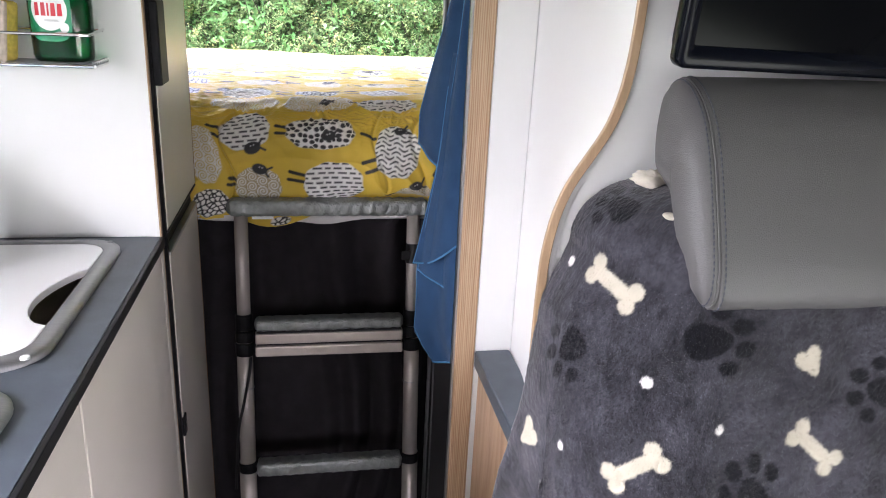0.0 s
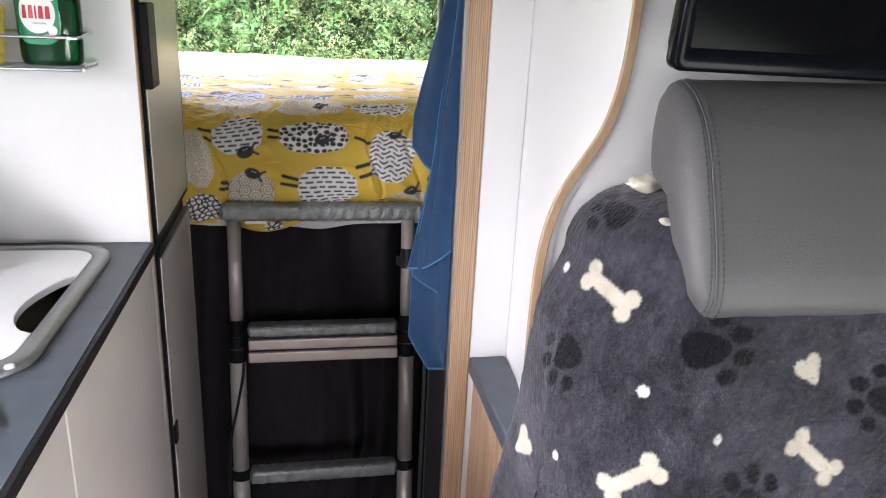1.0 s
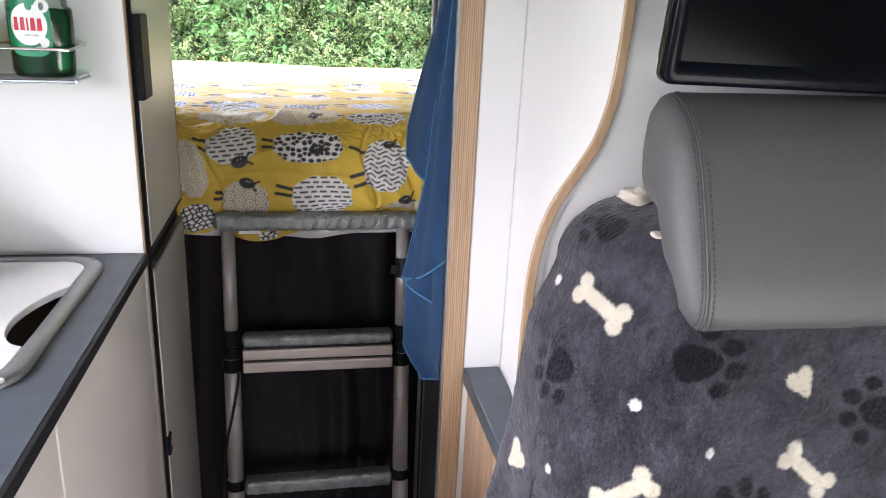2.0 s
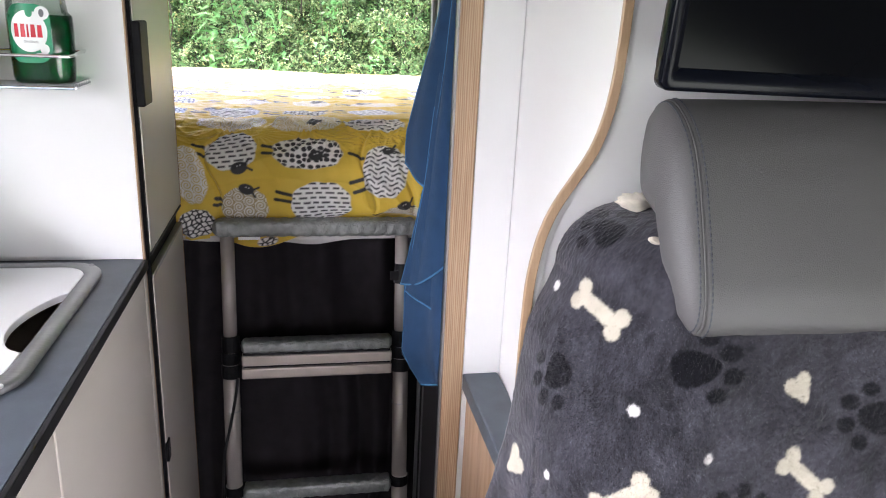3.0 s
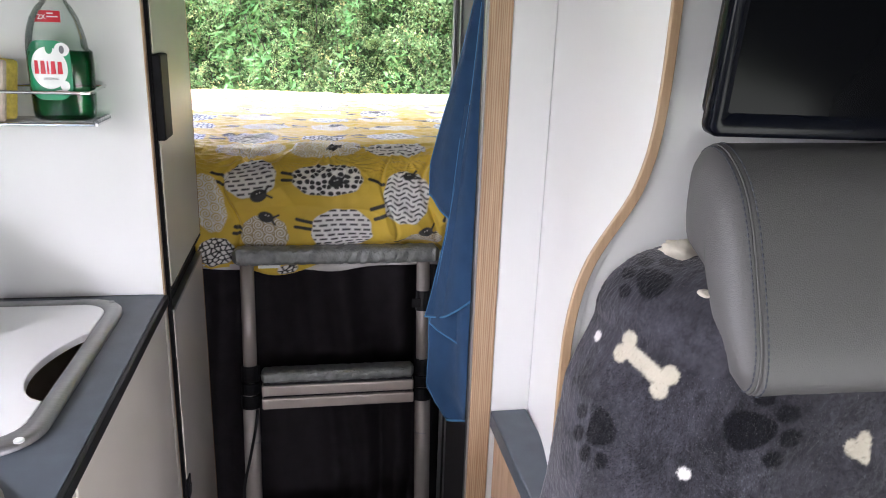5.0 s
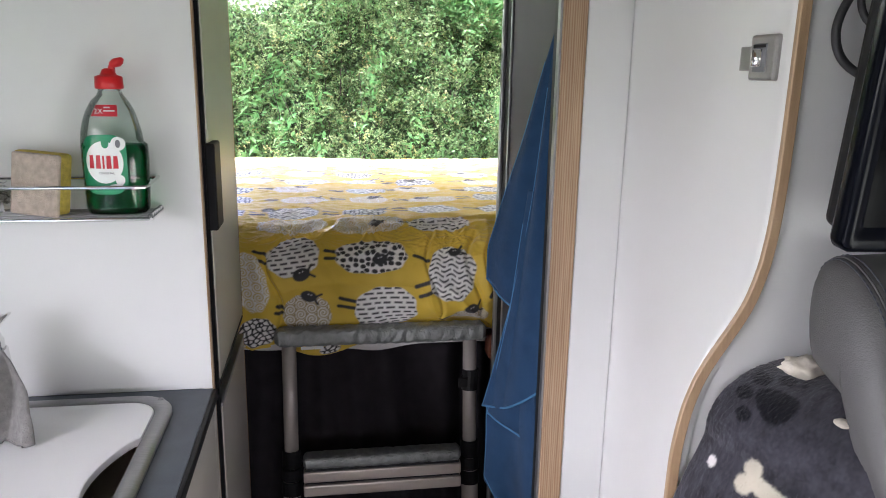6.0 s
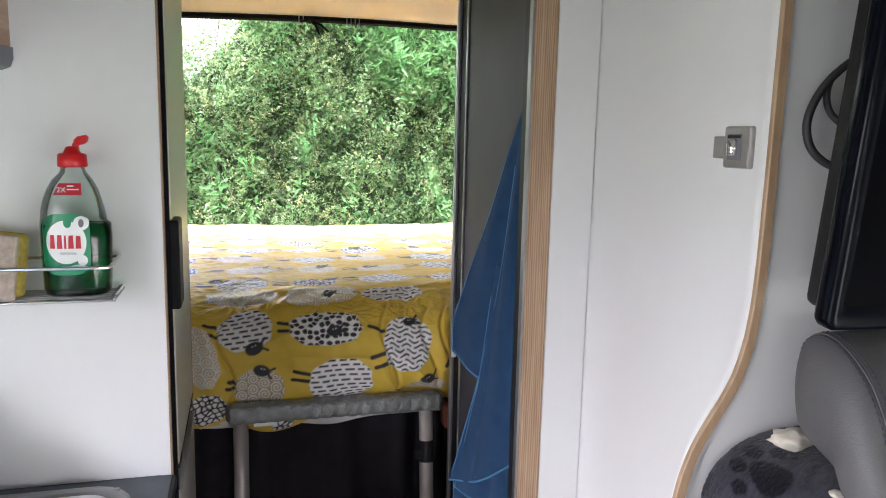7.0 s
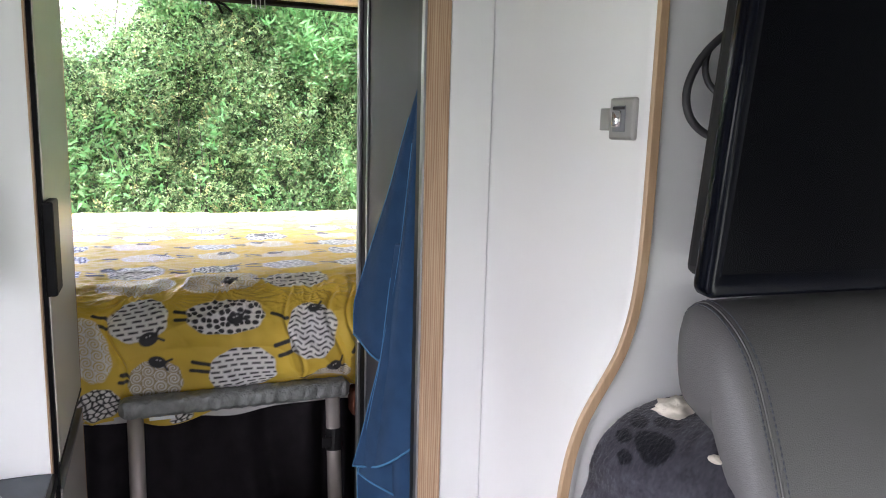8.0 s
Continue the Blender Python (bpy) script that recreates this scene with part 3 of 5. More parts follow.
part("lever", loft([[(x - 0.25 * h * math.sin(a), y + w * math.cos(a), z + h * math.sin(a)) for a in (k * math.pi / 10 for k in range(20))] for x, y, z, w, h in LEVER]), M["chrome"], tap, smooth_faces=True)
part("lever_neck", tube([(-0.512, 1.243, 1.003), (-0.512, 1.243, 1.016), (-0.514, 1.241, 1.034)], [0.0175, 0.0165, 0.012], 20), M["chrome"], tap, smooth_faces=True)
# rag over the tap
u, v = np.meshgrid(np.linspace(0, 1, 60), np.linspace(0, 1, 70))
P = np.zeros(u.shape + (3,))
fold = 0.008 * np.sin(u * 17 + 2 * v) + 0.005 * vnoise(u * 5, v * 5, 3)
P[..., 0] = -0.565 + 0.090 * u + v * (0.034 * u - 0.008) + 0.012 * np.sin(v * 3)
P[..., 1] = 1.212 - 0.035 * np.sin(v * 1.6) + fold + 0.018 * (1 - u) * np.cos(v * 2)
P[..., 2] = 1.014 - 0.106 * v ** 1.15 - 0.016 * (u - 0.35) ** 2 + 0.004 * vnoise(u * 6, v * 3, 7)
P[..., 2] = np.maximum(P[..., 2], 0.911)
rag = tagged(finish("dish_rag", sheet_mesh("dish_rag", P), M["rag"], None, "", True), "grey waffle dish rag draped over the tap", "cloth")
rag.modifiers.new("thickness", "SOLIDIFY").thickness = 0.003

# overhead locker
lock_run = thing("overhead_locker", "oak-fronted overhead locker with a grey plastic lower edge", "locker")
dirn = Vector((-0.05, -0.145, 0)).normalized()
a0 = Vector((-0.428, 1.3335, 0))
sideways = Vector((-dirn.y, dirn.x, 0))
sideways = sideways if sideways.x < 0 else -sideways


def locker_bar(z0, z1, out, depth, r):
    ring = [(out, z0 + r), (out - r * 0.3, z0 + r * 0.3), (out - r, z0), (out - depth, z0), (out - depth, z1), (out, z1)]
    return loft([[a0 + dirn * s - sideways * o + Vector((0, 0, z)) for o, z in ring] for s in (0.0, 0.9)])


part("front", locker_bar(1.466, 1.90, 0.0, 0.02, 0.002), M["oak_wide"], lock_run)
part("lower_edge", locker_bar(1.4385, 1.4655, 0.003, 0.05, 0.014), M["locker_grey"], lock_run)
part("underside", locker_bar(1.448, 1.460, -0.051, 0.30, 0.002), M["van_grey"], lock_run)
pl = a0 + dirn * 0.13
part("push_plate", box((pl.x - 0.004, pl.y - 0.02, 1.512), (pl.x + 0.006, pl.y + 0.02, 1.545), 0.003), M["latch_grey"], lock_run)

# ---------- wire rack and its things ----------
rack = thing("wire_rack", "chrome wire shelf on the white panel", "rack")
RX0, RX1, RF, RB, RZ = -0.66, -0.3155, 1.262, 1.330, 1.166
for y in np.linspace(RF + 0.006, RB - 0.004, 6):
    part("base_wire", tube([(RX0, y, RZ), (RX1, y, RZ), (RX1 + 0.003, y, RZ + 0.003), (RX1 + 0.003, y, RZ + 0.006)], 0.0016, 6), M["steel"], rack)
part("front_wire", tube([(RX0, RF, RZ - 0.001), (RX1, RF, RZ - 0.001)], 0.0022, 8), M["chrome"], rack)
part("upper_rail", tube([(RX0, RF - 0.004, RZ + 0.040), (RX1 - 0.012, RF - 0.004, RZ + 0.040), (RX1 - 0.003, RF, RZ + 0.040), (RX1, RF + 0.012, RZ + 0.041), (RX1, RB, RZ + 0.044)], 0.0022, 8), M["chrome"], rack)
part("back_rail", tube([(RX0, RB, RZ + 0.042), (RX1, RB, RZ + 0.042)], 0.0022, 8), M["chrome"], rack)
part("end_wire", tube([(RX1 + 0.002, RF, RZ - 0.001), (RX1 + 0.002, RB, RZ - 0.001)], 0.0022, 8), M["chrome"], rack)
for k in range(7):
    y = RF + 0.004 + (RB - RF - 0.008) * k / 6
    part("end_curl", tube([(RX1 + 0.001 + 0.003 * math.cos(a), y, RZ + 0.002 + 0.003 * math.sin(a)) for a in (j * math.pi / 5 for j in range(10))], 0.0009, 5, True), M["locker_grey"], rack)

bottle = thing("washing_up_bottle", "clear bottle half full of green washing-up liquid with a red cap", "bottle")
BC = Vector((-0.3583, 1.293, 1.168))
SHAPE = [(0.000, 0.0310, 0.021, 0), (0.003, 0.0345, 0.024, 0), (0.010, 0.0362, 0.0255, 0), (0.040, 0.0372, 0.026, 0.0005), (0.072, 0.0378, 0.026, 0.0008),
         (0.088, 0.0375, 0.0255, 0.0005), (0.092, 0.0350, 0.0255, -0.0018), (0.105, 0.0335, 0.025, -0.002), (0.118, 0.0305, 0.023, -0.002), (0.130, 0.0268, 0.021, -0.0015),
         (0.142, 0.0205, 0.0175, -0.001), (0.149, 0.0155, 0.0145, 0), (0.153, 0.0135, 0.0135, 0), (0.157, 0.0130, 0.0130, 0)]


def bottle_ring(z, w, d, off, n=36, e=0.82):
    out = []
    w = w * (1.06 if z < 0.145 else 1.0)
    for k in range(n):
        a = 2 * math.pi * k / n
        c, s = math.cos(a), math.sin(a)
        out.append(BC + Vector((off + w * math.copysign(abs(c) ** e, c), d * math.copysign(abs(s) ** e, s), z)))
    return out


part("shell", loft([bottle_ring(*s) for s in SHAPE]), M["bottle"], bottle, smooth_faces=True)
liq = [(z, w - 0.0012, d - 0.0012, o) for z, w, d, o in SHAPE if z < 0.09]
liq[0] = (0.0015, 0.031, 0.0205, 0)
part("liquid", loft([bottle_ring(*s) for s in liq]), M["liquid"], bottle, "green liquid", True)
cap = part("cap", loft([[BC + Vector((r * math.cos(a), r * math.sin(a), z)) for a in (k * math.pi / 14 for k in range(28))]
                        for z, r in ((0.1565, 0.0158), (0.158, 0.0168), (0.171, 0.0162), (0.1725, 0.0145), (0.1735, 0.010), (0.1765, 0.0085), (0.180, 0.007), (0.1815, 0.004))]), M["red"], bottle, "red flip cap", True)
part("flip_lid", loft([[BC + Vector((0.0095 + t * 0.002 + r * math.cos(a) * 0.95, r * math.sin(a), 0.183 + t * 0.011 + r * math.cos(a) * 0.22)) for a in (k * math.pi / 10 for k in range(20))]
                       for t, r in ((0, 0.006), (0.25, 0.0090), (0.7, 0.0090), (1.0, 0.006))]), M["red"], cap, smooth_faces=True)
part("lid_hinge", box(BC + Vector((0.001, -0.004, 0.176)), BC + Vector((0.008, 0.004, 0.185)), 0.001), M["red"], cap)


def front_y(x, z):
    """The bottle's front skin at x from its middle and z above its base."""
    zz = [s[0] for s in SHAPE]
    w, d = np.interp(z, zz, [s[1] for s in SHAPE]), np.interp(z, zz, [s[2] for s in SHAPE])
    k = min(abs(x) / w, 0.999)
    e = 0.82
    return -d * (1 - k ** (2 / e)) ** (e / 2)


def decal(name, outline, lift, mat, parent, label=""):
    """A thin printed patch on the front of the bottle, outline in x, z from its base middle."""
    bm = bmesh.new()
    vs = [bm.verts.new((x, 0, z)) for x, z in outline]
    bm.faces.new(vs)
    bmesh.ops.triangulate(bm, faces=bm.faces[:])
    bmesh.ops.subdivide_edges(bm, edges=bm.edges[:], cuts=2, use_grid_fill=True)
    for q in bm.verts:
        q.co = BC + Vector((q.co.x, front_y(q.co.x, q.co.z) - lift, q.co.z))
    bmesh.ops.recalc_face_normals(bm, faces=bm.faces[:])
    return part(name, bm, mat, parent, label)


def disc(cx, cz, rx, rz, n=28):
    return [(cx + rx * math.cos(2 * math.pi * k / n), cz + rz * math.sin(2 * math.pi * k / n)) for k in range(n)]


tag_front = decal("label", [(x, z) for x, z in rounded_rect(-0.034, 0.028, 0.020, 0.102, 0.018)], 0.0006, M["green_print"], bottle, "green front label")
decal("label_ring", disc(-0.0065, 0.068, 0.0225, 0.0262), 0.0010, M["white_print"], tag_front)
decal("drop", disc(-0.004, 0.092, 0.0045, 0.0065), 0.0016, M["green_print"], tag_front)
decal("badge", disc(0.011, 0.091, 0.0085, 0.0085), 0.0012, M["white_print"], tag_front)
decal("badge_mark", disc(0.011, 0.091, 0.003, 0.005), 0.0018, M["locker_grey"], tag_front)
for k, (w, h) in enumerate(((0.0058, 0.0165), (0.0062, 0.0165), (0.0026, 0.0160), (0.0062, 0.0160), (0.0062, 0.0155))):
    x = (-0.0245, -0.0165, -0.0085, -0.0040, 0.0040)[k]
    decal("mark", [(x, 0.0605), (x + w, 0.0605), (x + w * 0.92, 0.0605 + h), (x + w * 0.15, 0.0605 + h)], 0.0015, M["red_print"], tag_front)
decal("figure", disc(0.011, 0.046, 0.0055, 0.0065), 0.0013, M["white_print"], tag_front)
decal("figure", disc(0.006, 0.038, 0.0085, 0.003), 0.0013, M["white_print"], tag_front)
decal("stripe", [(-0.0195, 0.124), (0.0125, 0.124), (0.0115, 0.138), (-0.013, 0.138)], 0.0007, M["red_print"], bottle, "red neck label")
decal("small_mark", [(-0.0035, 0.134), (0.004, 0.134), (0.004, 0.1355), (-0.0035, 0.1355)], 0.0012, M["white_print"], bottle)
decal("small_mark", [(-0.0035, 0.130), (0.0095, 0.130), (0.0095, 0.1315), (-0.0035, 0.1315)], 0.0012, M["white_print"], bottle)


def writing(words, size, place, mat, parent, squeeze=1.0):
    fc = bpy.data.curves.new("writing", "FONT")
    fc.body, fc.size, fc.align_x, fc.extrude = words, size, "CENTER", 0.0001
    tmp = new("writing_source", fc)
    mesh = bpy.data.meshes.new_from_object(tmp.evaluated_get(bpy.context.evaluated_depsgraph_get()))
    bpy.data.objects.remove(tmp)
    for q in mesh.vertices:
        x, z = q.co.x * squeeze, q.co.y
        q.co = Vector(place) + Vector((x, -q.co.z, z))
    return finish("writing", mesh, mat, parent)


writing("ORIGINAL", 0.0040, BC + Vector((-0.004, front_y(0, 0.053) - 0.0016, 0.0535)), M["locker_grey"], tag_front)
writing("2X", 0.0085, BC + Vector((-0.0095, front_y(0.0095, 0.128) - 0.0016, 0.1275)), M["white_print"], bottle)

spg = thing("sponge", "yellow washing-up sponge with a beige scouring face", "sponge")
turn = Matrix.Rotation(radians(-16), 3, "Z") @ Matrix.Rotation(radians(4), 3, "Y") @ Matrix.Rotation(radians(-6), 3, "X")
part("scouring_face", box((-0.480, 1.2685, 1.170), (-0.417, 1.2765, 1.247), 0.003, 2, turn), M["scour"], spg)
part("foam", box((-0.479, 1.277, 1.170), (-0.416, 1.306, 1.247), 0.005, 2, turn), M["sponge"], spg)
rng = random.Random(5)
wool = thing("wire_wool", "dark tangle of wire wool on the rack", "scourer")
bm = bmesh.new()
for k in range(260):
    c = Vector((-0.520 + rng.gauss(0, 0.014), 1.29 + rng.gauss(0, 0.010), 1.185 + abs(rng.gauss(0, 0.009))))
    r, a, t = rng.uniform(0.004, 0.009), rng.uniform(0, 6.28), Euler((rng.uniform(0, 3), rng.uniform(0, 3), rng.uniform(0, 3))).to_matrix()
    add_pts = [c + t @ Vector((r * math.cos(a + j), r * math.sin(a + j), 0.001 * j)) for j in np.linspace(0, 3.5, 5)]
    vs = [bm.verts.new(p + Vector((0, 0, w))) for p in add_pts for w in (0, 0.0007)]
    for j in range(4):
        bm.faces.new((vs[2 * j], vs[2 * j + 2], vs[2 * j + 3], vs[2 * j + 1]))
tagged(part("tangle", bm, M["wool"], wool), kind="stuff")
u, v = np.meshgrid(np.linspace(0, 1, 30), np.linspace(0, 1, 24))
P = np.stack([-0.600 + 0.105 * u, 1.312 - 0.02 * np.sin(v * 3) + 0.006 * vnoise(u * 7, v * 7, 2), 1.172 + 0.055 * v * (1 - 0.7 * u) + 0.008 * vnoise(u * 6 + 4, v * 6, 4)], -1)
bag = tagged(finish("plastic_bag", sheet_mesh("plastic_bag", P), M["bag"], None, "", False), "crumpled grey plastic bag on the rack", "bag")
bag.modifiers.new("thickness", "SOLIDIFY").thickness = 0.001

# ---------- bed ----------
bed = thing("bed", "raised bed platform with a pale mattress", "bed")
part("platform", box((-0.90, 1.80, 0.74), (0.86, 2.74, 0.80), 0.004), M["black_edge"], bed)
part("mattress", box((-0.90, 1.725, 0.805), (0.86, 2.74, 0.955), 0.03, 4), M["sheet"], bed)

YELLOW, INK, CREAM = np.array((0.72, 0.495, 0.048)), np.array((0.028, 0.027, 0.030)), np.array((0.86, 0.845, 0.82))


def paint(C, mask, color):
    C += (np.asarray(color) - C) * mask[..., None]


def edge_mask(d, soft):
    return np.clip(0.5 - d / soft, 0, 1)


def bar(px, py, x0, y0, x1, y1, r):
    """Distance to a rounded bar."""
    dx, dy = x1 - x0, y1 - y0
    t = np.clip(((px - x0) * dx + (py - y0) * dy) / (dx * dx + dy * dy + 1e-12), 0, 1)
    return np.hypot(px - x0 - t * dx, py - y0 - t * dy) - r


def sheep(C, U, V, u, v, ru, rv, kind, turn=0.0, head=None, legs=(), s=0.0022, seed=0):
    """One printed sheep: a woolly body with its pattern, a dark head and stick legs."""
    near = (abs(U - u) < ru * 2 + 0.06) & (abs(V - v) < rv * 2 + 0.06)
    r, c = np.where(near.any(1))[0], np.where(near.any(0))[0]
    if not len(r) or not len(c):
        return
    box_ = np.s_[r[0]:r[-1] + 1, c[0]:c[-1] + 1]
    px, py, sub = U[box_] - u, V[box_] - v, C[box_]
    ct, st = math.cos(turn), math.sin(turn)
    a, b = px * ct + py * st, -px * st + py * ct
    for x0, y0, x1, y1 in legs:
        paint(sub, edge_mask(bar(px, py, x0, y0, x1, y1, 0.0038), s), INK)
    ang = np.arctan2(b / rv, a / ru)
    rad = (np.abs(a / ru) ** 2.4 + np.abs(b / rv) ** 2.4) ** (1 / 2.4) - 1 - 0.025 * np.sin(ang * 9 + seed)
    body = edge_mask(rad * min(ru, rv), s)
    base = CREAM if kind != "curl" else np.array((0.40, 0.32, 0.17))
    paint(sub, body, base)
    if kind == "dash":
        row = np.floor(b / 0.0105)
        off = (row * 0.37 % 1) * 0.021
        q = (a + off + 0.004 * vnoise(row * 3.7, a * 40, seed)) % 0.021 - 0.0105
        m = np.maximum(np.abs(q) - 0.0073, np.abs(b % 0.0105 - 0.00525) - 0.0021)
        paint(sub, body * edge_mask(m, s), INK)
    elif kind == "wave":
        bb = b + 0.0035 * np.sin(a * 210 + seed)
        row = np.floor(bb / 0.0098)
        q = (a + (row * 0.43 % 1) * 0.024) % 0.024 - 0.012
        m = np.maximum(np.abs(q) - 0.0095, np.abs(bb % 0.0098 - 0.0049) - 0.0019)
        paint(sub, body * edge_mask(m, s), INK)
    elif kind in ("spot", "crack", "fleck"):
        cell = {"spot": 0.0126, "crack": 0.011, "fleck": 0.0075}[kind]
        rr = np.random.RandomState(seed + 1)
        best = np.full(a.shape, 9.0)
        second = np.full(a.shape, 9.0)
        jit = rr.rand(64, 64, 2)
        ci, cj = np.floor(a / cell).astype(int), np.floor(b / cell).astype(int)
        for di in (-1, 0, 1):
            for dj in (-1, 0, 1):
                j = jit[(ci + di) % 64, (cj + dj) % 64]
                d = np.hypot(a - (ci + di + 0.15 + 0.7 * j[..., 0]) * cell, (b - (cj + dj + 0.15 + 0.7 * j[..., 1]) * cell) * 1.25)
                second = np.minimum(second, np.maximum(best, d))
                best = np.minimum(best, d)
        ink = edge_mask(best - cell * 0.47, s) * edge_mask(cell * 0.12 - (second - best), s) if kind != "crack" else edge_mask((second - best) - cell * 0.30, s)
        paint(sub, body * ink, INK)
    elif kind in ("swirl", "curl"):
        cell = 0.021
        x, y = a % cell - cell / 2, (b + np.floor(a / cell) * 0.009) % cell - cell / 2
        rr = np.hypot(x, y)
        m = np.abs((rr / 0.0052 - np.arctan2(y, x) / 6.283) % 1 - 0.5) - 0.20
        paint(sub, body * edge_mask(m * 0.005, s) * (rr < cell * 0.55), CREAM if kind == "curl" else np.array((0.60, 0.42, 0.06)))
    if head:
        hx, hy, hr, ht = head
        x, y = (px - hx) * math.cos(ht) + (py - hy) * math.sin(ht), -(px - hx) * math.sin(ht) + (py - hy) * math.cos(ht)
        paint(sub, edge_mask((np.sqrt((x / 1.35) ** 2 + y ** 2) - hr * (1 - 0.12 * x / hr)), s), INK)
        paint(sub, edge_mask(bar(x, y, hr * 1.0, hr * 0.3, hr * 1.75, hr * 0.95, 0.0022), s), INK)
        paint(sub, edge_mask(bar(x, y, hr * 1.0, -hr * 0.4, hr * 1.6, -hr * 1.0, 0.0022), s), INK)
        for ex in (-0.35, 0.15):
            paint(sub, edge_mask(np.hypot(x - ex * hr, y - 0.35 * hr) - 0.0011, s), CREAM)


us = np.arange(-0.52, 0.70, 0.0020)
vs_ = np.concatenate([np.arange(0.80, 1.12, 0.0017), np.arange(1.12, 2.30, 0.0030)])
U, V = np.meshgrid(us, vs_)
# path of the cover: up the front, over a soft edge, back along the top, down behind
sv = np.array([0.80, 0.86, 0.93, 0.970, 1.00, 1.03, 1.065, 1.12, 1.25, 1.50, 1.80, 2.08, 2.14, 2.30])
sy = np.array([1.712, 1.696, 1.690, 1.699, 1.713, 1.733, 1.761, 1.810, 1.930, 2.17, 2.47, 2.752, 2.79, 2.81])
sz = np.array([0.800, 0.858, 0.928, 0.967, 0.993, 1.014, 1.030, 1.044, 1.054, 1.061, 1.067, 1.073, 1.048, 0.89])


def soft_interp(x, xs, fs, w=0.02):
    return sum(np.interp(x + d, xs, fs) for d in np.linspace(-w, w, 9)) / 9


DY, DZ = soft_interp(V, sv, sy), soft_interp(V, sv, sz)
C = np.ones(U.shape + (3,)) * YELLOW
C *= (1 + 0.05 * vnoise(U * 30, V * 30, 11))[..., None]
L = lambda *rows: rows
sheep(C, U, V, -0.160, 1.012, 0.050, 0.046, "dash", 0.10, (0.020, -0.040, 0.0125, 0.35), L((-0.075, 0.012, -0.048, 0.008), (-0.078, -0.008, -0.048, -0.012)), seed=1)
sheep(C, U, V, -0.010, 1.006, 0.070, 0.036, "spot", 0.0, (0.022, -0.006, 0.011, 0.25), L((-0.088, 0.014, -0.066, 0.010), (-0.088, -0.004, -0.068, -0.004)), seed=2)
sheep(C, U, V, -0.134, 0.890, 0.045, 0.040, "curl", 0.0, (0.008, 0.036, 0.0115, -0.30), L((-0.058, 0.016, -0.044, 0.010), (-0.060, 0.002, -0.046, 0.000)), seed=3)
sheep(C, U, V, 0.017, 0.893, 0.060, 0.050, "dash", 0.0, None, L((-0.085, 0.030, -0.055, 0.022), (-0.090, 0.012, -0.058, 0.008)), seed=4)
sheep(C, U, V, 0.150, 0.966, 0.046, 0.055, "wave", -0.12, (0.010, 0.045, 0.009, 0.3), L((-0.074, -0.024, -0.044, -0.016), (-0.066, -0.044, -0.036, -0.032), (-0.075, 0.040, -0.045, 0.028)), seed=5)
sheep(C, U, V, -0.243, 0.955, 0.032, 0.062, "swirl", 0.15, None, (), seed=6)
sheep(C, U, V, -0.232, 0.845, 0.040, 0.034, "crack", 0.3, None, (), seed=7)
sheep(C, U, V, 0.185, 0.866, 0.040, 0.026, "curl", 0.3, (0.006, 0.028, 0.011, 0.3), L((-0.06, -0.010, -0.036, -0.006),), seed=8)
sheep(C, U, V, 0.256, 0.940, 0.022, 0.060, "crack", 0.0, None, L((-0.030, -0.02, -0.018, 0.0),), seed=9)
sheep(C, U, V, -0.09, 0.815, 0.02, 0.012, "crack", 0.0, None, (), seed=10)
kinds = ("swirl", "dash", "wave", "spot", "dash", "swirl", "crack")
rr = np.random.RandomState(21)
k = 0
sheep(C, U, V, -0.010, 1.108, 0.072, 0.042, "swirl", 0.15, (0.02, 0.0, 0.012, 0.3), (), seed=12)
sheep(C, U, V, 0.135, 1.105, 0.066, 0.034, "dash", 0.1, None, L((-0.08, 0.0, -0.055, 0.0),), seed=13)
sheep(C, U, V, -0.165, 1.125, 0.070, 0.040, "swirl", -0.1, None, (), seed=14)
for j, v in enumerate(np.arange(1.21, 2.2, 0.128)):
    for i, u in enumerate(np.arange(-0.463, 0.68, 0.152)):
        uu, vv = u + 0.012 * (j % 2) + rr.uniform(-0.015, 0.015), v + rr.uniform(-0.012, 0.012)
        kd = kinds[rr.randint(len(kinds))]
        sheep(C, U, V, uu, vv, rr.uniform(0.046, 0.060), rr.uniform(0.034, 0.044), kd, rr.uniform(-0.25, 0.25),
              (rr.choice((-1, 1)) * rr.uniform(0.0, 0.05), rr.uniform(0.022, 0.040), 0.0115, rr.uniform(-0.4, 0.4)) if rr.rand() < 0.8 else None,
              L((-0.088, 0.012, -0.06, 0.008), (-0.088, -0.006, -0.06, -0.008)), s=0.004, seed=30 + k)
        k += 1
# wrinkles: long soft ridges across the top, pulled creases at the edge, small crumples
edge_w = np.exp(-((V - 1.08) / 0.07) ** 2)
top_w = smooth(1.03, 1.16, V)


def ridge(x, y, seed, power=2.0):
    """Thin raised creases."""
    return (1 - np.abs(vnoise(x, y, seed))) ** power


warp = vnoise(U * 6, V * 6, 41)
lean = U * 0.28 * np.sign(np.sin(U * 6 + 1)) + 0.035 * warp
r1 = ridge(U * 5 + warp * 0.6, (V + lean) * 21, 42, 4)
r2 = ridge(U * 8 + 3, (V - 0.35 * U + 0.03 * warp) * 30, 43, 5)
r3 = ridge((U + 0.5 * V) * 17 + 0.8 * warp, (V + 0.2 * U) * 16, 44, 4)
star = np.zeros_like(U)
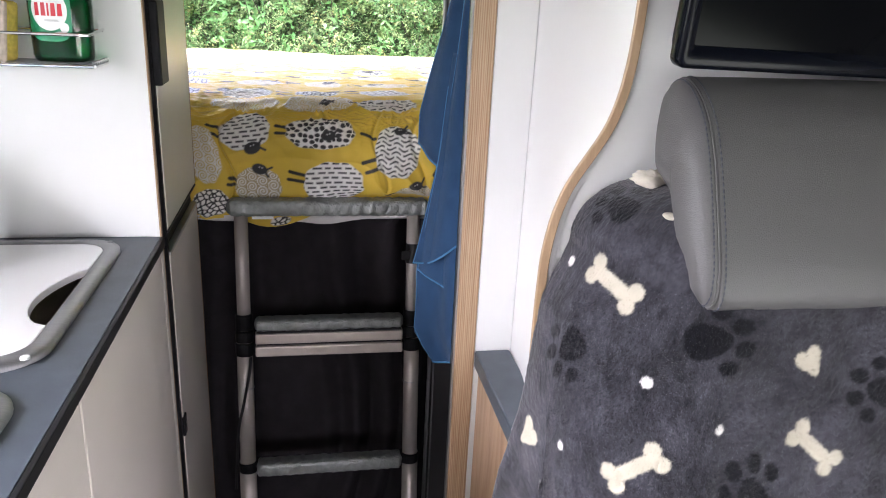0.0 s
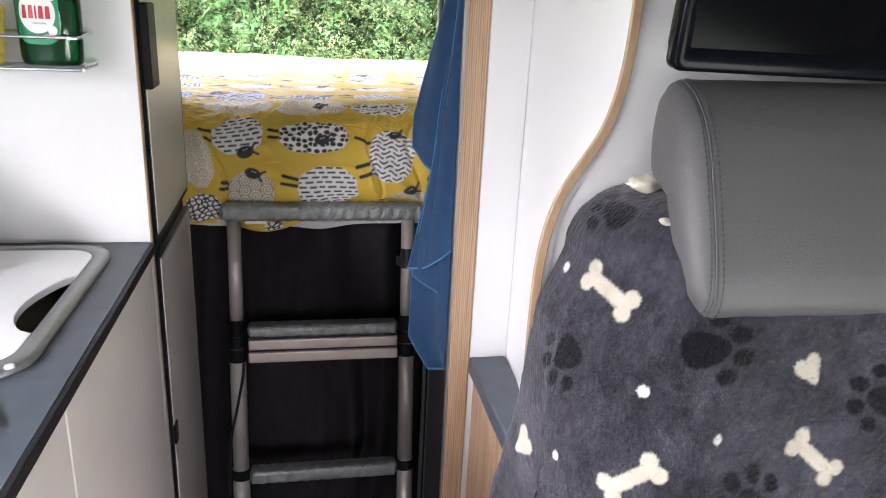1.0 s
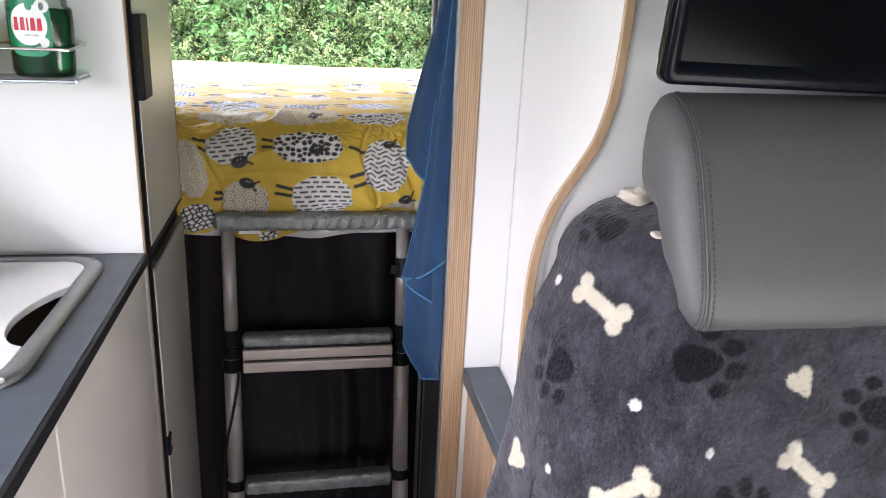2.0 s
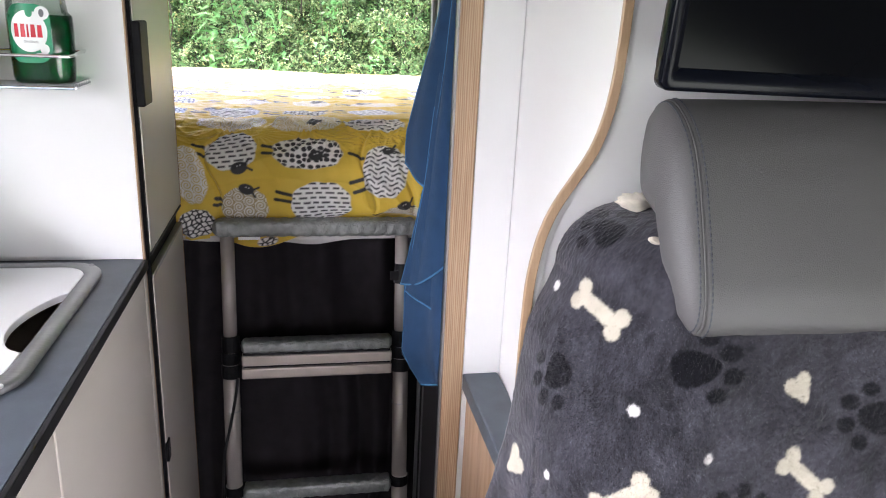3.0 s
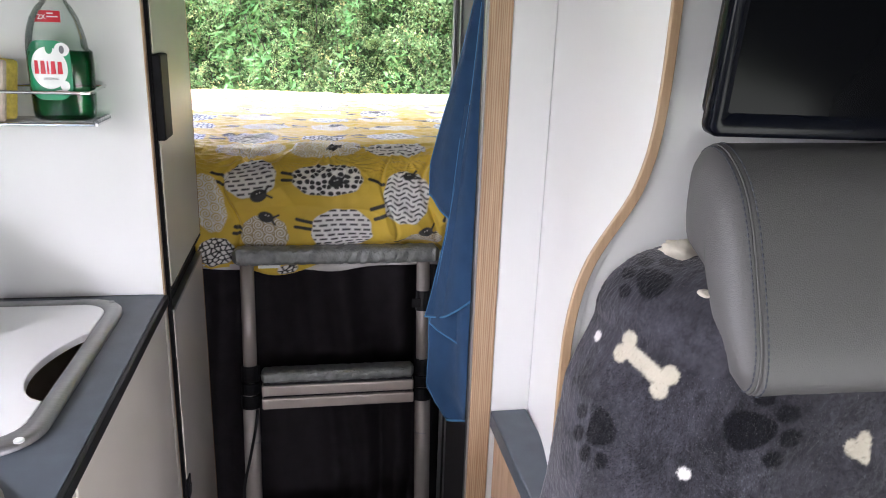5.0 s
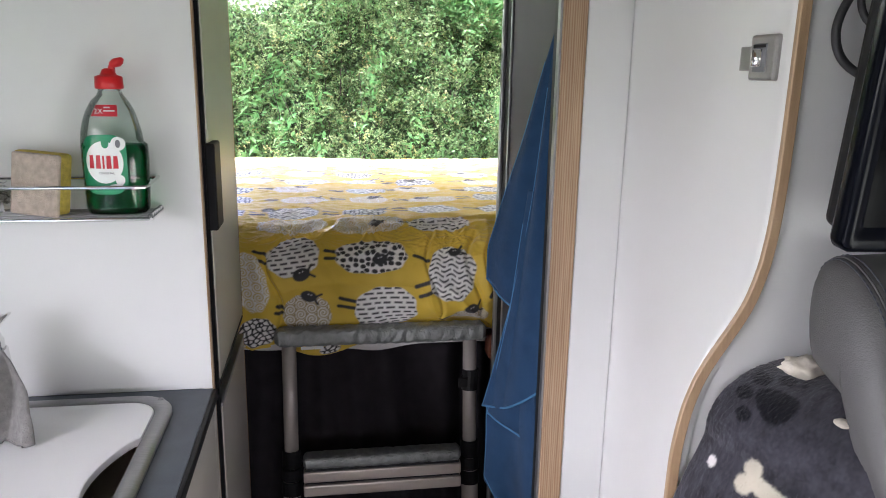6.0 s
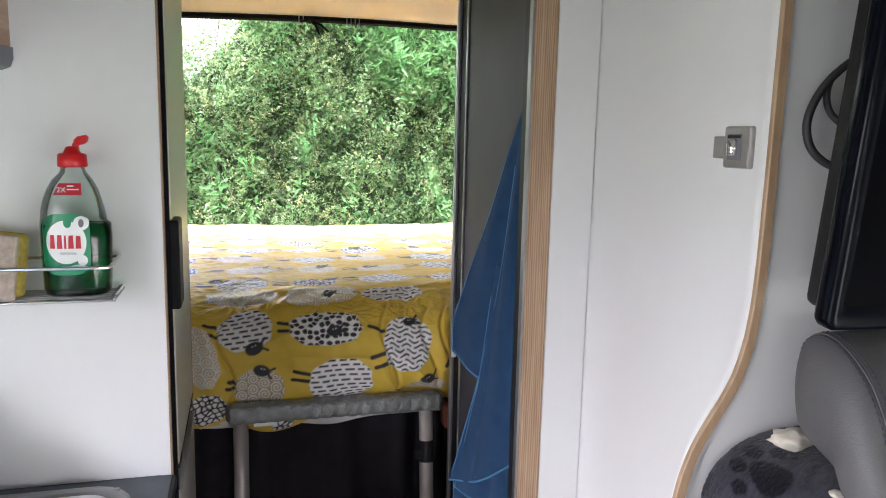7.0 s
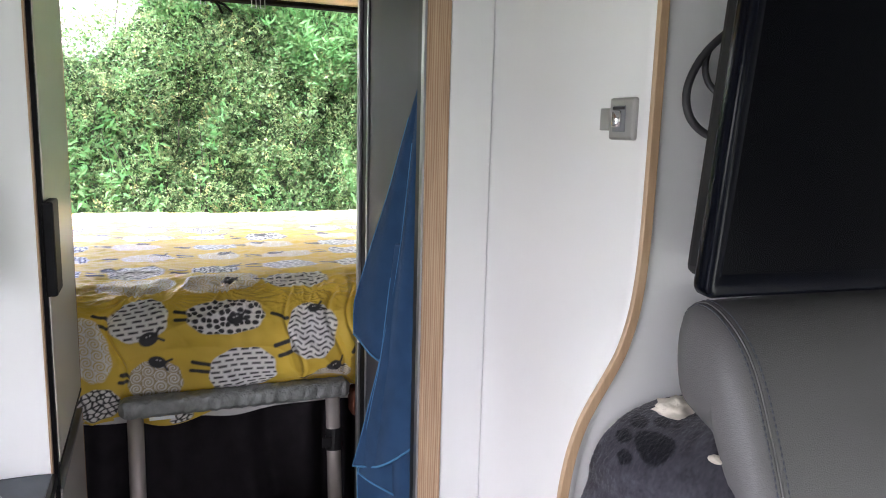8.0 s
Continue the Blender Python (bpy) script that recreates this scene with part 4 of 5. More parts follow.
for cu, cv, ra in ((-0.01, 1.075, 0.085), (0.165, 1.055, 0.045), (-0.17, 1.10, 0.07)):
    a, d = np.arctan2(V - cv, U - cu), np.hypot(U - cu, V - cv)
    star += (ridge(a * 2.4 + 1.5 * warp, d * 6, 45, 2) - 0.5) * np.exp(-(d / ra) ** 2) * smooth(0.0, 0.02, d)
    star -= 0.6 * np.exp(-(d / 0.018) ** 2)
H = top_w * (0.0022 * r1 + 0.0018 * r2 + 0.0014 * r3) + edge_w * (0.0032 * r3 + 0.003 * r2 + 0.0065 * star - 0.003) + 0.0030 * vnoise(U * 12, V * 12, 46)
front_w = 1 - smooth(1.0, 1.08, V)
H += front_w * (0.009 * vnoise(U * 7 + 0.6 * warp, V * 3.2, 53) + 0.008 * (ridge(U * 11 + V * 6, V * 2.5, 54, 6) - 0.3) + 0.006 * ridge(U * 6, (V - 0.3 * U) * 18, 55, 6))
for cu, w_, dp in ((-0.197, 0.004, 0.010), (0.115, 0.004, 0.007), (0.197, 0.005, 0.011), (0.232, 0.004, 0.008)):
    H -= dp * np.exp(-((U - cu - 0.015 * np.sin(V * 30)) / w_) ** 2) * smooth(0.84, 0.9, V) * (1 - smooth(1.03, 1.09, V))
fine_w = np.exp(-((V - 1.09) / 0.07) ** 2) + 0.7 * smooth(1.08, 1.2, V)
bow = 0.02 * np.sin(U * 19) + 0.03 * warp
H += fine_w * (0.0024 * ridge(U * 5 + 7, (V + bow) * 58, 57, 3) + 0.0018 * ridge(U * 9, (V - 0.3 * U + 0.6 * bow) * 47, 58, 4) - 0.002)
# tight pulled creases fanning out of the crumpled edge
for cu, cv, reach, k in ((0.005, 1.045, 0.075, 26), (0.135, 1.030, 0.050, 20), (-0.115, 1.055, 0.065, 22)):
    a, d = np.arctan2((V - cv) * 1.6, U - cu), np.hypot(U - cu, (V - cv) * 1.6)
    H += 0.0030 * np.abs(np.sin(a * k / 2 + 3.0 * vnoise(U * 22, V * 22, k) + d * 20)) ** 0.6 * np.exp(-((d - reach * 0.45) / (reach * 0.5)) ** 2)
fan = np.exp(-((V - 1.10) / 0.09) ** 2)
H += fan * (0.0013 * ridge(U * 14 + 2 * warp, (V + 0.35 * U + bow) * 105, 59, 2) + 0.0013 * ridge(U * 12 - 3, (V - 0.45 * U + 0.5 * bow) * 95, 60, 2))
H += edge_w * 0.004 * ridge((U - 0.4 * V) * 34 + warp, (V + 0.25 * U) * 30, 56, 4)
H += 0.006 * vnoise(U * 4.5, V * 4.5, 47) * smooth(0.86, 1.0, V) + 0.0012 * vnoise(U * 60, V * 60, 51)
dU = np.gradient(DY, axis=0), np.gradient(DZ, axis=0)
ln = np.hypot(*dU)
ny, nz = -dU[1] / ln, dU[0] / ln
hem = 0.014 * vnoise(U * 7 + 2, U * 0, 48) - 0.020 * np.exp(-((U + 0.06) / 0.06) ** 2) + 0.014 * smooth(-0.05, 0.2, U) - 0.020 * np.exp(-((U + 0.13) / 0.07) ** 2) + 0.026
low = 1 - smooth(0.80, 0.90, V)
P = np.stack([U + 0.004 * vnoise(U * 15, V * 15, 49), DY + ny * H + 0.012 * low * vnoise(U * 16, V * 4, 50), DZ + nz * H + hem * low], -1)
# pulled tuck at the washroom side
P[..., 1] -= 0.014 * np.exp(-((U - 0.222) / 0.020) ** 2) * smooth(0.84, 0.95, V) * (1 - smooth(1.05, 1.15, V))
P[..., 1] += 0.022 * smooth(0.232, 0.28, U) * (1 - smooth(1.05, 1.2, V))
P[..., 1] += 0.020 * np.exp(-((U + 0.262) / 0.03) ** 2) * (1 - smooth(0.98, 1.1, V))
duvet = tagged(finish("duvet", sheet_mesh("duvet", P, C), M["duvet"], None, "", True), "crumpled yellow duvet printed with patterned sheep, on the bed", "duvet")
dm = duvet.modifiers.new("thickness", "SOLIDIFY")
dm.thickness, dm.offset = 0.006, -1.0

# pale sheet hem under the cover
u, v = np.meshgrid(np.linspace(-0.45, 0.40, 160), np.linspace(0, 1, 12))
P = np.stack([u, 1.722 + 0.006 * vnoise(u * 18, v * 2, 51) + 0.004 * v, 0.822 - 0.016 * v + 0.007 * vnoise(u * 11, v, 52) * v], -1)
hemob = tagged(finish("bed_sheet", sheet_mesh("bed_sheet", P), M["sheet"], None, "", True), "pale bed sheet edge hanging under the duvet", "sheet")
hemob.modifiers.new("thickness", "SOLIDIFY").thickness = 0.003

# black curtain under the bed
u, v = np.meshgrid(np.linspace(-0.55, 0.60, 420), np.linspace(0, 1, 50))
foldw = 0.35 + 0.65 * smooth(-0.02, 0.10, u)
P = np.stack([u, 1.748 + foldw * (0.024 * np.sin(u * 95 + 5 * vnoise(u * 5, v * 1.5, 61) + 2 * v) + 0.012 * vnoise(u * 14, v * 2.0, 62)) + 0.01 * vnoise(u * 3, v * 3, 63), 0.808 - 0.80 * v], -1)
cur = tagged(finish("under_bed_curtain", sheet_mesh("under_bed_curtain", P), M["curtain"], None, "", True), "black gathered curtain hanging under the bed", "curtain")
cur.modifiers.new("thickness", "SOLIDIFY").thickness = 0.002
red_box = thing("storage_box", "brownish red storage box corner under the bed", "box")
part("body", box((0.228, 1.69, 0.78), (0.36, 1.735, 0.835), 0.006), material("rust_fabric", (0.16, 0.05, 0.025), 0.9, vary=0.3, scale=60, bump=0.4), red_box)

charger = thing("charger_cable", "thin grey charging cable with white plug beside the bed", "cable")
part("cable_loop", tube(flowing([(0.262, 1.640, 1.075), (0.240, 1.628, 1.070), (0.224, 1.622, 1.040), (0.220, 1.620, 1.000), (0.2245, 1.624, 0.972)]), 0.0014, 6), M["locker_grey"], charger)
part("plug", box((0.2205, 1.620, 0.953), (0.2285, 1.628, 0.973), 0.002), M["white_print"], charger, "white plug")

# ---------- ladder ----------
ladder = thing("telescopic_ladder", "telescopic aluminium ladder with foil-padded rungs leaning on the bed", "ladder")


def rail_y(z):
    return 1.585 + 0.098 * z / 0.86


LX = {-1: -0.1715, 1: 0.1855}
for sgn in (-1, 1):
    x = LX[sgn]
    rail = part("upper_rail", tube([(x, rail_y(0.56), 0.56), (x, rail_y(0.845), 0.845)], 0.0138, 20), M["alu"], ladder, smooth_faces=True)
    part("middle_rail", tube([(x + sgn * 0.001, rail_y(0.28), 0.28), (x + sgn * 0.001, rail_y(0.575), 0.575)], 0.0168, 20), M["alu"], ladder, smooth_faces=True)
    part("lower_rail", tube([(x + sgn * 0.002, rail_y(0.012), 0.012), (x + sgn * 0.002, rail_y(0.285), 0.285)], 0.0180, 20), M["alu"], ladder, smooth_faces=True)
    part("rubber_foot", tube([(x + sgn * 0.002, rail_y(0.0), 0.0), (x + sgn * 0.002, rail_y(0.03), 0.03)], 0.021, 16), M["black"], ladder)
    for z0, z1, r in ((0.588, 0.622, 0.0185), (0.562, 0.586, 0.0195), (0.532, 0.560, 0.0205), (0.262, 0.284, 0.0215)):
        part("collar", tube([(x, rail_y(z0), z0), (x, rail_y(z0 + 0.003), z0 + 0.003), (x, rail_y(z1 - 0.003), z1 - 0.003), (x, rail_y(z1), z1)], [r * 0.96, r, r, r * 0.96], 20), M["black"], ladder)
    part("seam_ring", tube([(x, rail_y(0.456), 0.456), (x, rail_y(0.4585), 0.4585)], 0.0172, 20), M["steel"], ladder)


def pad(x0, x1, y, z0, z1, depth, quilt, seed):
    """A rung wrapped in quilted foil."""
    n, m = 300, 36
    rings = []
    for i in range(n + 1):
        t = i / n
        x = x0 + (x1 - x0) * t
        end = min(1.0, min(t, 1 - t) * 22 + 0.55)
        ring = []
        for k in range(m):
            a = 2 * math.pi * k / m
            c, s = math.cos(a), math.sin(a)
            cr = abs(noise.noise(Vector((x * 75 + a * 1.2, a * 2.2, seed)))) + 0.6 * abs(noise.noise(Vector((x * 170 - a * 2, a * 4, seed + 7))))
            zig = abs(((x * 42 + 0.35 * a) % 1.0) - 0.5) * 2
            r = 1.0 + 0.09 * quilt * (zig - 0.5) - 0.075 * cr + 0.04 * noise.noise(Vector((x * 30, a, seed)))
            ring.append((x + 0.003 * noise.noise(Vector((x * 60, a, seed + 3))), y + depth / 2 * r * end * math.copysign(abs(c) ** 0.6, c),
                         (z0 + z1) / 2 + (z1 - z0) / 2 * r * end * math.copysign(abs(s) ** 0.6, s)))
        rings.append(ring)
    return loft(rings)


part("top_rung", pad(-0.197, 0.217, rail_y(0.85) - 0.002, 0.831, 0.868, 0.040, 1.0, 1), M["foil"], ladder, "silver foil padding round the top rung")
part("step_pad", pad(-0.149, 0.165, rail_y(0.60) - 0.006, 0.588, 0.615, 0.040, 0.6, 5), M["foil"], ladder, "silver foil padding")
part("low_rung", pad(-0.155, 0.167, rail_y(0.27) - 0.004, 0.252, 0.287, 0.040, 0.7, 9), M["foil"], ladder, "silver foil padding")
for z0, z1 in ((0.560, 0.583), (0.532, 0.5555)):
    part("slat", box((-0.149, rail_y(z0) - 0.018, z0), (0.165, rail_y(z0) + 0.006, z1), 0.003), M["alu_slat"], ladder, "champagne aluminium slat")
part("slat_gap", box((-0.146, rail_y(0.55) - 0.012, 0.528), (0.162, rail_y(0.55) + 0.004, 0.588), 0.001), M["black_edge"], ladder)
for k in range(3):
    z = 0.728 + 0.0135 * k
    part("tape", tube([(LX[1] + 0.001 * k, rail_y(z), z), (LX[1] + 0.001 * k, rail_y(z + 0.014), z + 0.015)], 0.0168, 14), M["black_edge"], ladder, "black tape")
part("tape_flap", box((0.160, rail_y(0.745) - 0.017, 0.738), (0.178, rail_y(0.745) - 0.014, 0.758), 0.001), M["black_edge"], ladder)
part("cord", tube(flowing([(-0.158, rail_y(0.54) - 0.024, 0.536), (-0.162, rail_y(0.5) - 0.022, 0.50), (-0.176, rail_y(0.42) - 0.021, 0.43), (-0.190, rail_y(0.34) - 0.018, 0.36), (-0.200, rail_y(0.2), 0.22)]), 0.0032, 6), M["black_edge"], ladder, "black cord")
pale = thing("ladder_tag", "small white paper label under the top rung", "label")
part("paper", box((-0.148, 1.664, 0.8275), (-0.105, 1.6655, 0.8335)), M["white_print"], pale)

# ---------- blue towel on the dark door ----------
towel = thing("microfibre_towel", "blue microfibre towel with light blue hem hanging in folds", "towel")


TA, TD, TN = Vector((0.195, 1.210, 0)), Vector((-0.353, 0.936, 0)), Vector((-0.936, -0.353, 0))


def towel_layer(name, right, left, hem, out, seed, depth):
    """right, left: height and run along the door, from top to bottom, of the sheet's two sides; hem: sag of the lower edge."""
    t, q = np.linspace(0, 1, 90), np.linspace(0, 1, 60)
    Q, T = np.meshgrid(q, t)
    zr, rr_ = np.interp(t, *right[0]), np.interp(t, *right[1])
    zl, rl = np.interp(t, *left[0]), np.interp(t, *left[1])
    run = rr_[:, None] + (rl - rr_)[:, None] * Q
    Z = zr[:, None] + (zl - zr)[:, None] * Q + hem * np.sin(Q * math.pi) * T
    fold = out + depth * (np.sin(Q * 8 + 2.5 * T + seed) + 0.6 * vnoise(Q * 4, T * 3, seed)) * smooth(0, 0.4, T)
    P = np.stack([TA.x + TD.x * run + TN.x * fold, TA.y + TD.y * run + TN.y * fold, Z], -1)
    ob = finish(name, sheet_mesh(name, P), M["blue"], towel, "", True)
    ob.modifiers.new("thickness", "SOLIDIFY").thickness = 0.002
    part("hem", tube([tuple(P[-1, i]) for i in range(0, 60, 3)] + [tuple(P[-1, -1])], 0.0017, 6), M["blue_hem"], towel, "light blue overlocked hem")
    part("hem", tube([tuple(P[i, -1]) for i in range(12, 90, 6)] + [tuple(P[-1, -1])], 0.0008, 5), M["blue_hem"], towel)
    return ob


towel_layer("back_fold", (((0, 1), (1.43, 1.020)), ((0, 1), (-0.012, 0.030))),
            (((0, 0.3, 0.6, 0.93, 1), (1.43, 1.290, 1.19, 1.085, 1.050)), ((0, 0.3, 0.6, 0.9, 1), (0.002, 0.064, 0.110, 0.154, 0.152))), -0.006, 0.000, 1, 0.003)
towel_layer("low_fold", (((0, 1), (1.10, 0.738)), ((0, 1), (-0.012, -0.012))),
            (((0, 0.55, 0.9, 1), (1.10, 0.84, 0.725, 0.700)), ((0, 0.55, 0.9, 1), (0.06, 0.137, 0.130, 0.060))), -0.006, 0.000, 4, 0.005)
towel_layer("mid_fold", (((0, 1), (1.20, 0.832)), ((0, 1), (-0.012, -0.010))),
            (((0, 0.5, 1), (1.20, 1.02, 0.838)), ((0, 0.5, 1), (0.05, 0.080, 0.134))), 0.004, 0.003, 6, 0.002)
towel_layer("front_fold", (((0, 1), (1.41, 0.940)), ((0, 1), (-0.012, -0.012))),
            (((0, 0.45, 0.68, 0.9, 1), (1.41, 1.16, 1.03, 0.890, 0.848)), ((0, 0.45, 0.68, 0.9, 1), (0.002, 0.046, 0.079, 0.126, 0.142))), -0.016, 0.006, 2, 0.003)

# ---------- seat with throw, headrest ----------
seat = thing("seat_back", "dark bench seat back under a plush throw", "seat")
part("backrest", box((0.235, 0.735, 0.40), (0.70, 0.825, 1.09), 0.03, 4), M["leather"], seat)
part("cushion", box((0.20, 0.25, 0.30), (0.70, 0.80, 0.48), 0.04, 4), M["leather"], seat)
part("base", box((0.22, 0.27, 0.0), (0.70, 0.82, 0.30), 0.01), M["black_edge"], seat)

ZF = np.array([0.45, 0.70, 0.80, 0.90, 1.00, 1.06])
XL = np.array([0.174, 0.179, 0.181, 0.184, 0.196, 0.217])
YF = np.array([0.520, 0.590, 0.625, 0.655, 0.678, 0.688])
tt = np.concatenate([np.linspace(0, 0.75, 420), np.linspace(0.7515, 1.0, 130)])
ss = np.concatenate([np.linspace(0, 0.45, 230), np.linspace(0.452, 1.0, 240)])
S, T = np.meshgrid(ss, tt)
cap_t = np.clip((T - 0.75) / 0.25, 0, 1)
Zb = 0.45 + (1.065 - 0.45) * np.clip(T / 0.75, 0, 1)
psi = np.clip(cap_t / 0.6, 0, 1) * math.pi / 2
inset = 0.055 * (1 - np.cos(psi))
flat = np.clip((cap_t - 0.6) / 0.4, 0, 1)
Zg = Zb + 0.058 * np.sin(psi) + 0.004 * flat
xl = np.interp(Zb, ZF, XL) + inset * 1.35 + flat * 0.05
yf = np.interp(Zb, ZF, YF) + inset * 1.1 + flat * 0.075
yb = 0.828
phi = np.clip(S / 0.45, 0, 1) * math.pi / 2
arc = 0.115
X = xl + arc * (1 - np.cos(phi)) + np.clip((S - 0.45) / 0.55, 0, 1) * (0.74 - xl - arc)
Y = yb - (yb - yf) * np.sin(phi) ** 0.95
drape = (1 - smooth(0.05, 0.35, S)) * (1 - smooth(0.62, 1.0, Zg))
X = X + drape * (0.010 * np.sin(Zg * 14 + S * 26) + 0.012 * vnoise(S * 22, Zg * 4, 71)) - 0.012 * drape
Y = Y + drape * (0.018 * np.sin(S * 42 + 3 * Zg) + 0.014 * np.sin(S * 75 - 9 * Zg))
soft_n = 0.004 * vnoise(X * 14, Zg * 12, 72) + 0.0022 * vnoise(X * 45, Zg * 40, 73)
fur = 0.0006 * vnoise(S * 900, T * 900, 74) + 0.0004 * vnoise(S * 260, T * 330, 75)
P = np.stack([X - 0.6 * (soft_n + fur) * np.cos(phi), Y + (-soft_n - fur) * np.sin(phi), Zg + 0.5 * (soft_n + fur) * (cap_t > 0)], -1)
C = np.ones(X.shape + (3,)) * np.array((0.042, 0.0415, 0.051))
C *= (1 + 0.30 * vnoise(S * 60, T * 70, 76) + 0.22 * vnoise(S * 240, T * 240, 77) + 0.30 * vnoise(S * 17, T * 22, 79))[..., None]
tu = np.gradient(P, axis=1)
tv = np.gradient(P, axis=0)
wob = 0.0009 * vnoise(S * 420, T * 480, 78)


def at_surface(x, z, y=None):
    d = (P[..., 0] - x) ** 2 + (P[..., 2] - z) ** 2 + (0 if y is None else (P[..., 1] - y) ** 2)
    i, j = np.unravel_index(np.argmin(d), d.shape)
    a = Vector(P[i, min(j + 3, P.shape[1] - 1)] - P[i, max(j - 3, 0)]).normalized()
    b = Vector(P[min(i + 3, P.shape[0] - 1), j] - P[max(i - 3, 0), j]).normalized()
    b = (b - a * b.dot(a)).normalized()
    off = P - P[i, j]
    far = np.linalg.norm(off, axis=-1)
    return off @ np.array(a), off @ np.array(b), far


def mark(mask, color):
    paint(C, mask * 0.96, np.asarray(color) * (1.0))


CREAM_F, BLACK_F = (0.52, 0.485, 0.39), (0.006, 0.006, 0.009)


def bone(x, z, angle, size=0.062, y=None):
    a, b, far = at_surface(x, z, y)
    c, s = math.cos(angle), math.sin(angle)
    p, q = a * c + b * s, -a * s + b * c
    h = size / 2
    d = bar(p, q, -h * 0.75, 0, h * 0.75, 0, size * 0.130)
    for e in (-1, 1):
        for f in (-1, 1):
            d = np.minimum(d, np.hypot(p - e * h * 0.90, q - f * size * 0.135) - size * 0.150)
    mark(edge_mask(d + wob, 0.0022) * (far < size), CREAM_F)


def paw(x, z, angle, size=0.05, y=None):
    a, b, far = at_surface(x, z, y)
    c, s = math.cos(angle), math.sin(angle)
    p, q = (a * c + b * s) / size, (-a * s + b * c) / size
    d = np.hypot(p * (1.12 + 0.80 * (q + 0.15)), (q + 0.15) / 1.25) - 0.40
    for tx_, ty_, tr in ((-0.58, 0.16, 0.18), (-0.24, 0.56, 0.20), (0.24, 0.58, 0.20), (0.58, 0.20, 0.18)):
        d = np.minimum(d, np.hypot((p - tx_) * 1.15, (q - ty_) * 0.85) - tr)
    mark(edge_mask((d * size + wob), 0.0022) * (far < size * 1.4), BLACK_F)


def dot(x, z, r=0.006, y=None):
    a, b, far = at_surface(x, z, y)
    mark(edge_mask(np.hypot(a, b) - r + wob, 0.002) * (far < 0.03), (0.74, 0.72, 0.70))


def heart(x, z, size=0.02, angle=0.0, y=None):
    a, b, far = at_surface(x, z, y)
    c, s = math.cos(angle), math.sin(angle)
    p, q = (a * c + b * s) / size, (-a * s + b * c) / size
    d = np.minimum(np.hypot(p - 0.34, q - 0.26) - 0.36, np.hypot(p + 0.34, q - 0.26) - 0.36)
    for e in (-1, 1):
        d = np.minimum(d, bar(p, q, 0.48 * e, 0.06, 0, -0.70, 0.13))
    d = np.minimum(d, np.hypot(p, q + 0.12) - 0.36)
    mark(edge_mask(d * size + wob, 0.002) * (far < 0.05), CREAM_F)


for row in PRINTS:
    {"bone": bone, "paw": paw, "dot": dot, "heart": heart}[row[0]](*row[1:])
throw = tagged(finish("plush_throw", sheet_mesh("plush_throw", P, C), M["plush"], None, "", True), "dark grey plush throw with cream bones and black paws", "throw")
throw.modifiers.new("thickness", "SOLIDIFY").thickness = 0.004
# short pile standing off the throw
nrm = np.cross(tu, tv)
nrm /= np.linalg.norm(nrm, axis=-1)[..., None] + 1e-12
nrm[nrm[..., 1] > 0.3] *= -1
pr = np.random.RandomState(90)
count = 260000
ii, jj = pr.randint(int(P.shape[0] * 0.42), P.shape[0] - 1, count), pr.randint(0, P.shape[1] - 1, count)
ok = (P[ii, jj, 0] < 0.52) & (P[ii, jj, 2] < 1.03 + 0.03 * pr.rand(count)) & (ss[jj] > 0.10) & ((C[ii, jj, 0] < 0.15) | (pr.rand(count) < 0.3))
ii, jj = ii[ok], jj[ok]
root, nn = P[ii, jj] + pr.normal(size=(len(ii), 3)) * 0.0005, nrm[ii, jj]
comb = np.stack([0.7 * vnoise(root[:, 0] * 45, root[:, 2] * 45, 91), np.zeros(len(ii)), -0.55 + 0.5 * vnoise(root[:, 0] * 38 + 9, root[:, 2] * 38, 92)], -1)
way = 0.55 * nn + comb + pr.normal(size=(len(ii), 3)) * 0.30
way /= np.linalg.norm(way, axis=1)[:, None]
wide = np.cross(way, nn)
wide /= np.linalg.norm(wide, axis=1)[:, None] + 1e-9
size = pr.uniform(0.0010, 0.0024, len(ii))[:, None]
tri = np.stack([root - wide * 0.00032, root + wide * 0.00032, root + way * size], 1)
mesh = bpy.data.meshes.new("nap")
mesh.vertices.add(len(ii) * 3)
mesh.vertices.foreach_set("co", tri.reshape(-1).astype(np.float32))
mesh.loops.add(len(ii) * 3)
mesh.loops.foreach_set("vertex_index", np.arange(len(ii) * 3, dtype=np.int32))
mesh.polygons.add(len(ii))
mesh.polygons.foreach_set("loop_start", np.arange(0, len(ii) * 3, 3, dtype=np.int32))
mesh.polygons.foreach_set("loop_total", np.full(len(ii), 3, dtype=np.int32))
mesh.update(calc_edges=True)
shade_of = C[ii, jj] * np.where(C[ii, jj, 0] > 0.15, 0.8 + 0.3 * pr.rand(len(ii)), 0.45 + 1.9 * pr.rand(len(ii)) ** 2)[:, None]
col = np.concatenate([np.repeat(shade_of, 3, 0), np.ones((len(ii) * 3, 1))], 1)
mesh.color_attributes.new("print", "FLOAT_COLOR", "POINT").data.foreach_set("color", col.reshape(-1).astype(np.float32))
tagged(finish("nap", mesh, M["plush"], throw, "short soft pile"), kind="stuff")
# cream bits of the throw bunched under the headrest
bits = thing("throw_lining", "cream fleece underside of the throw showing beside the headrest", "fleece")
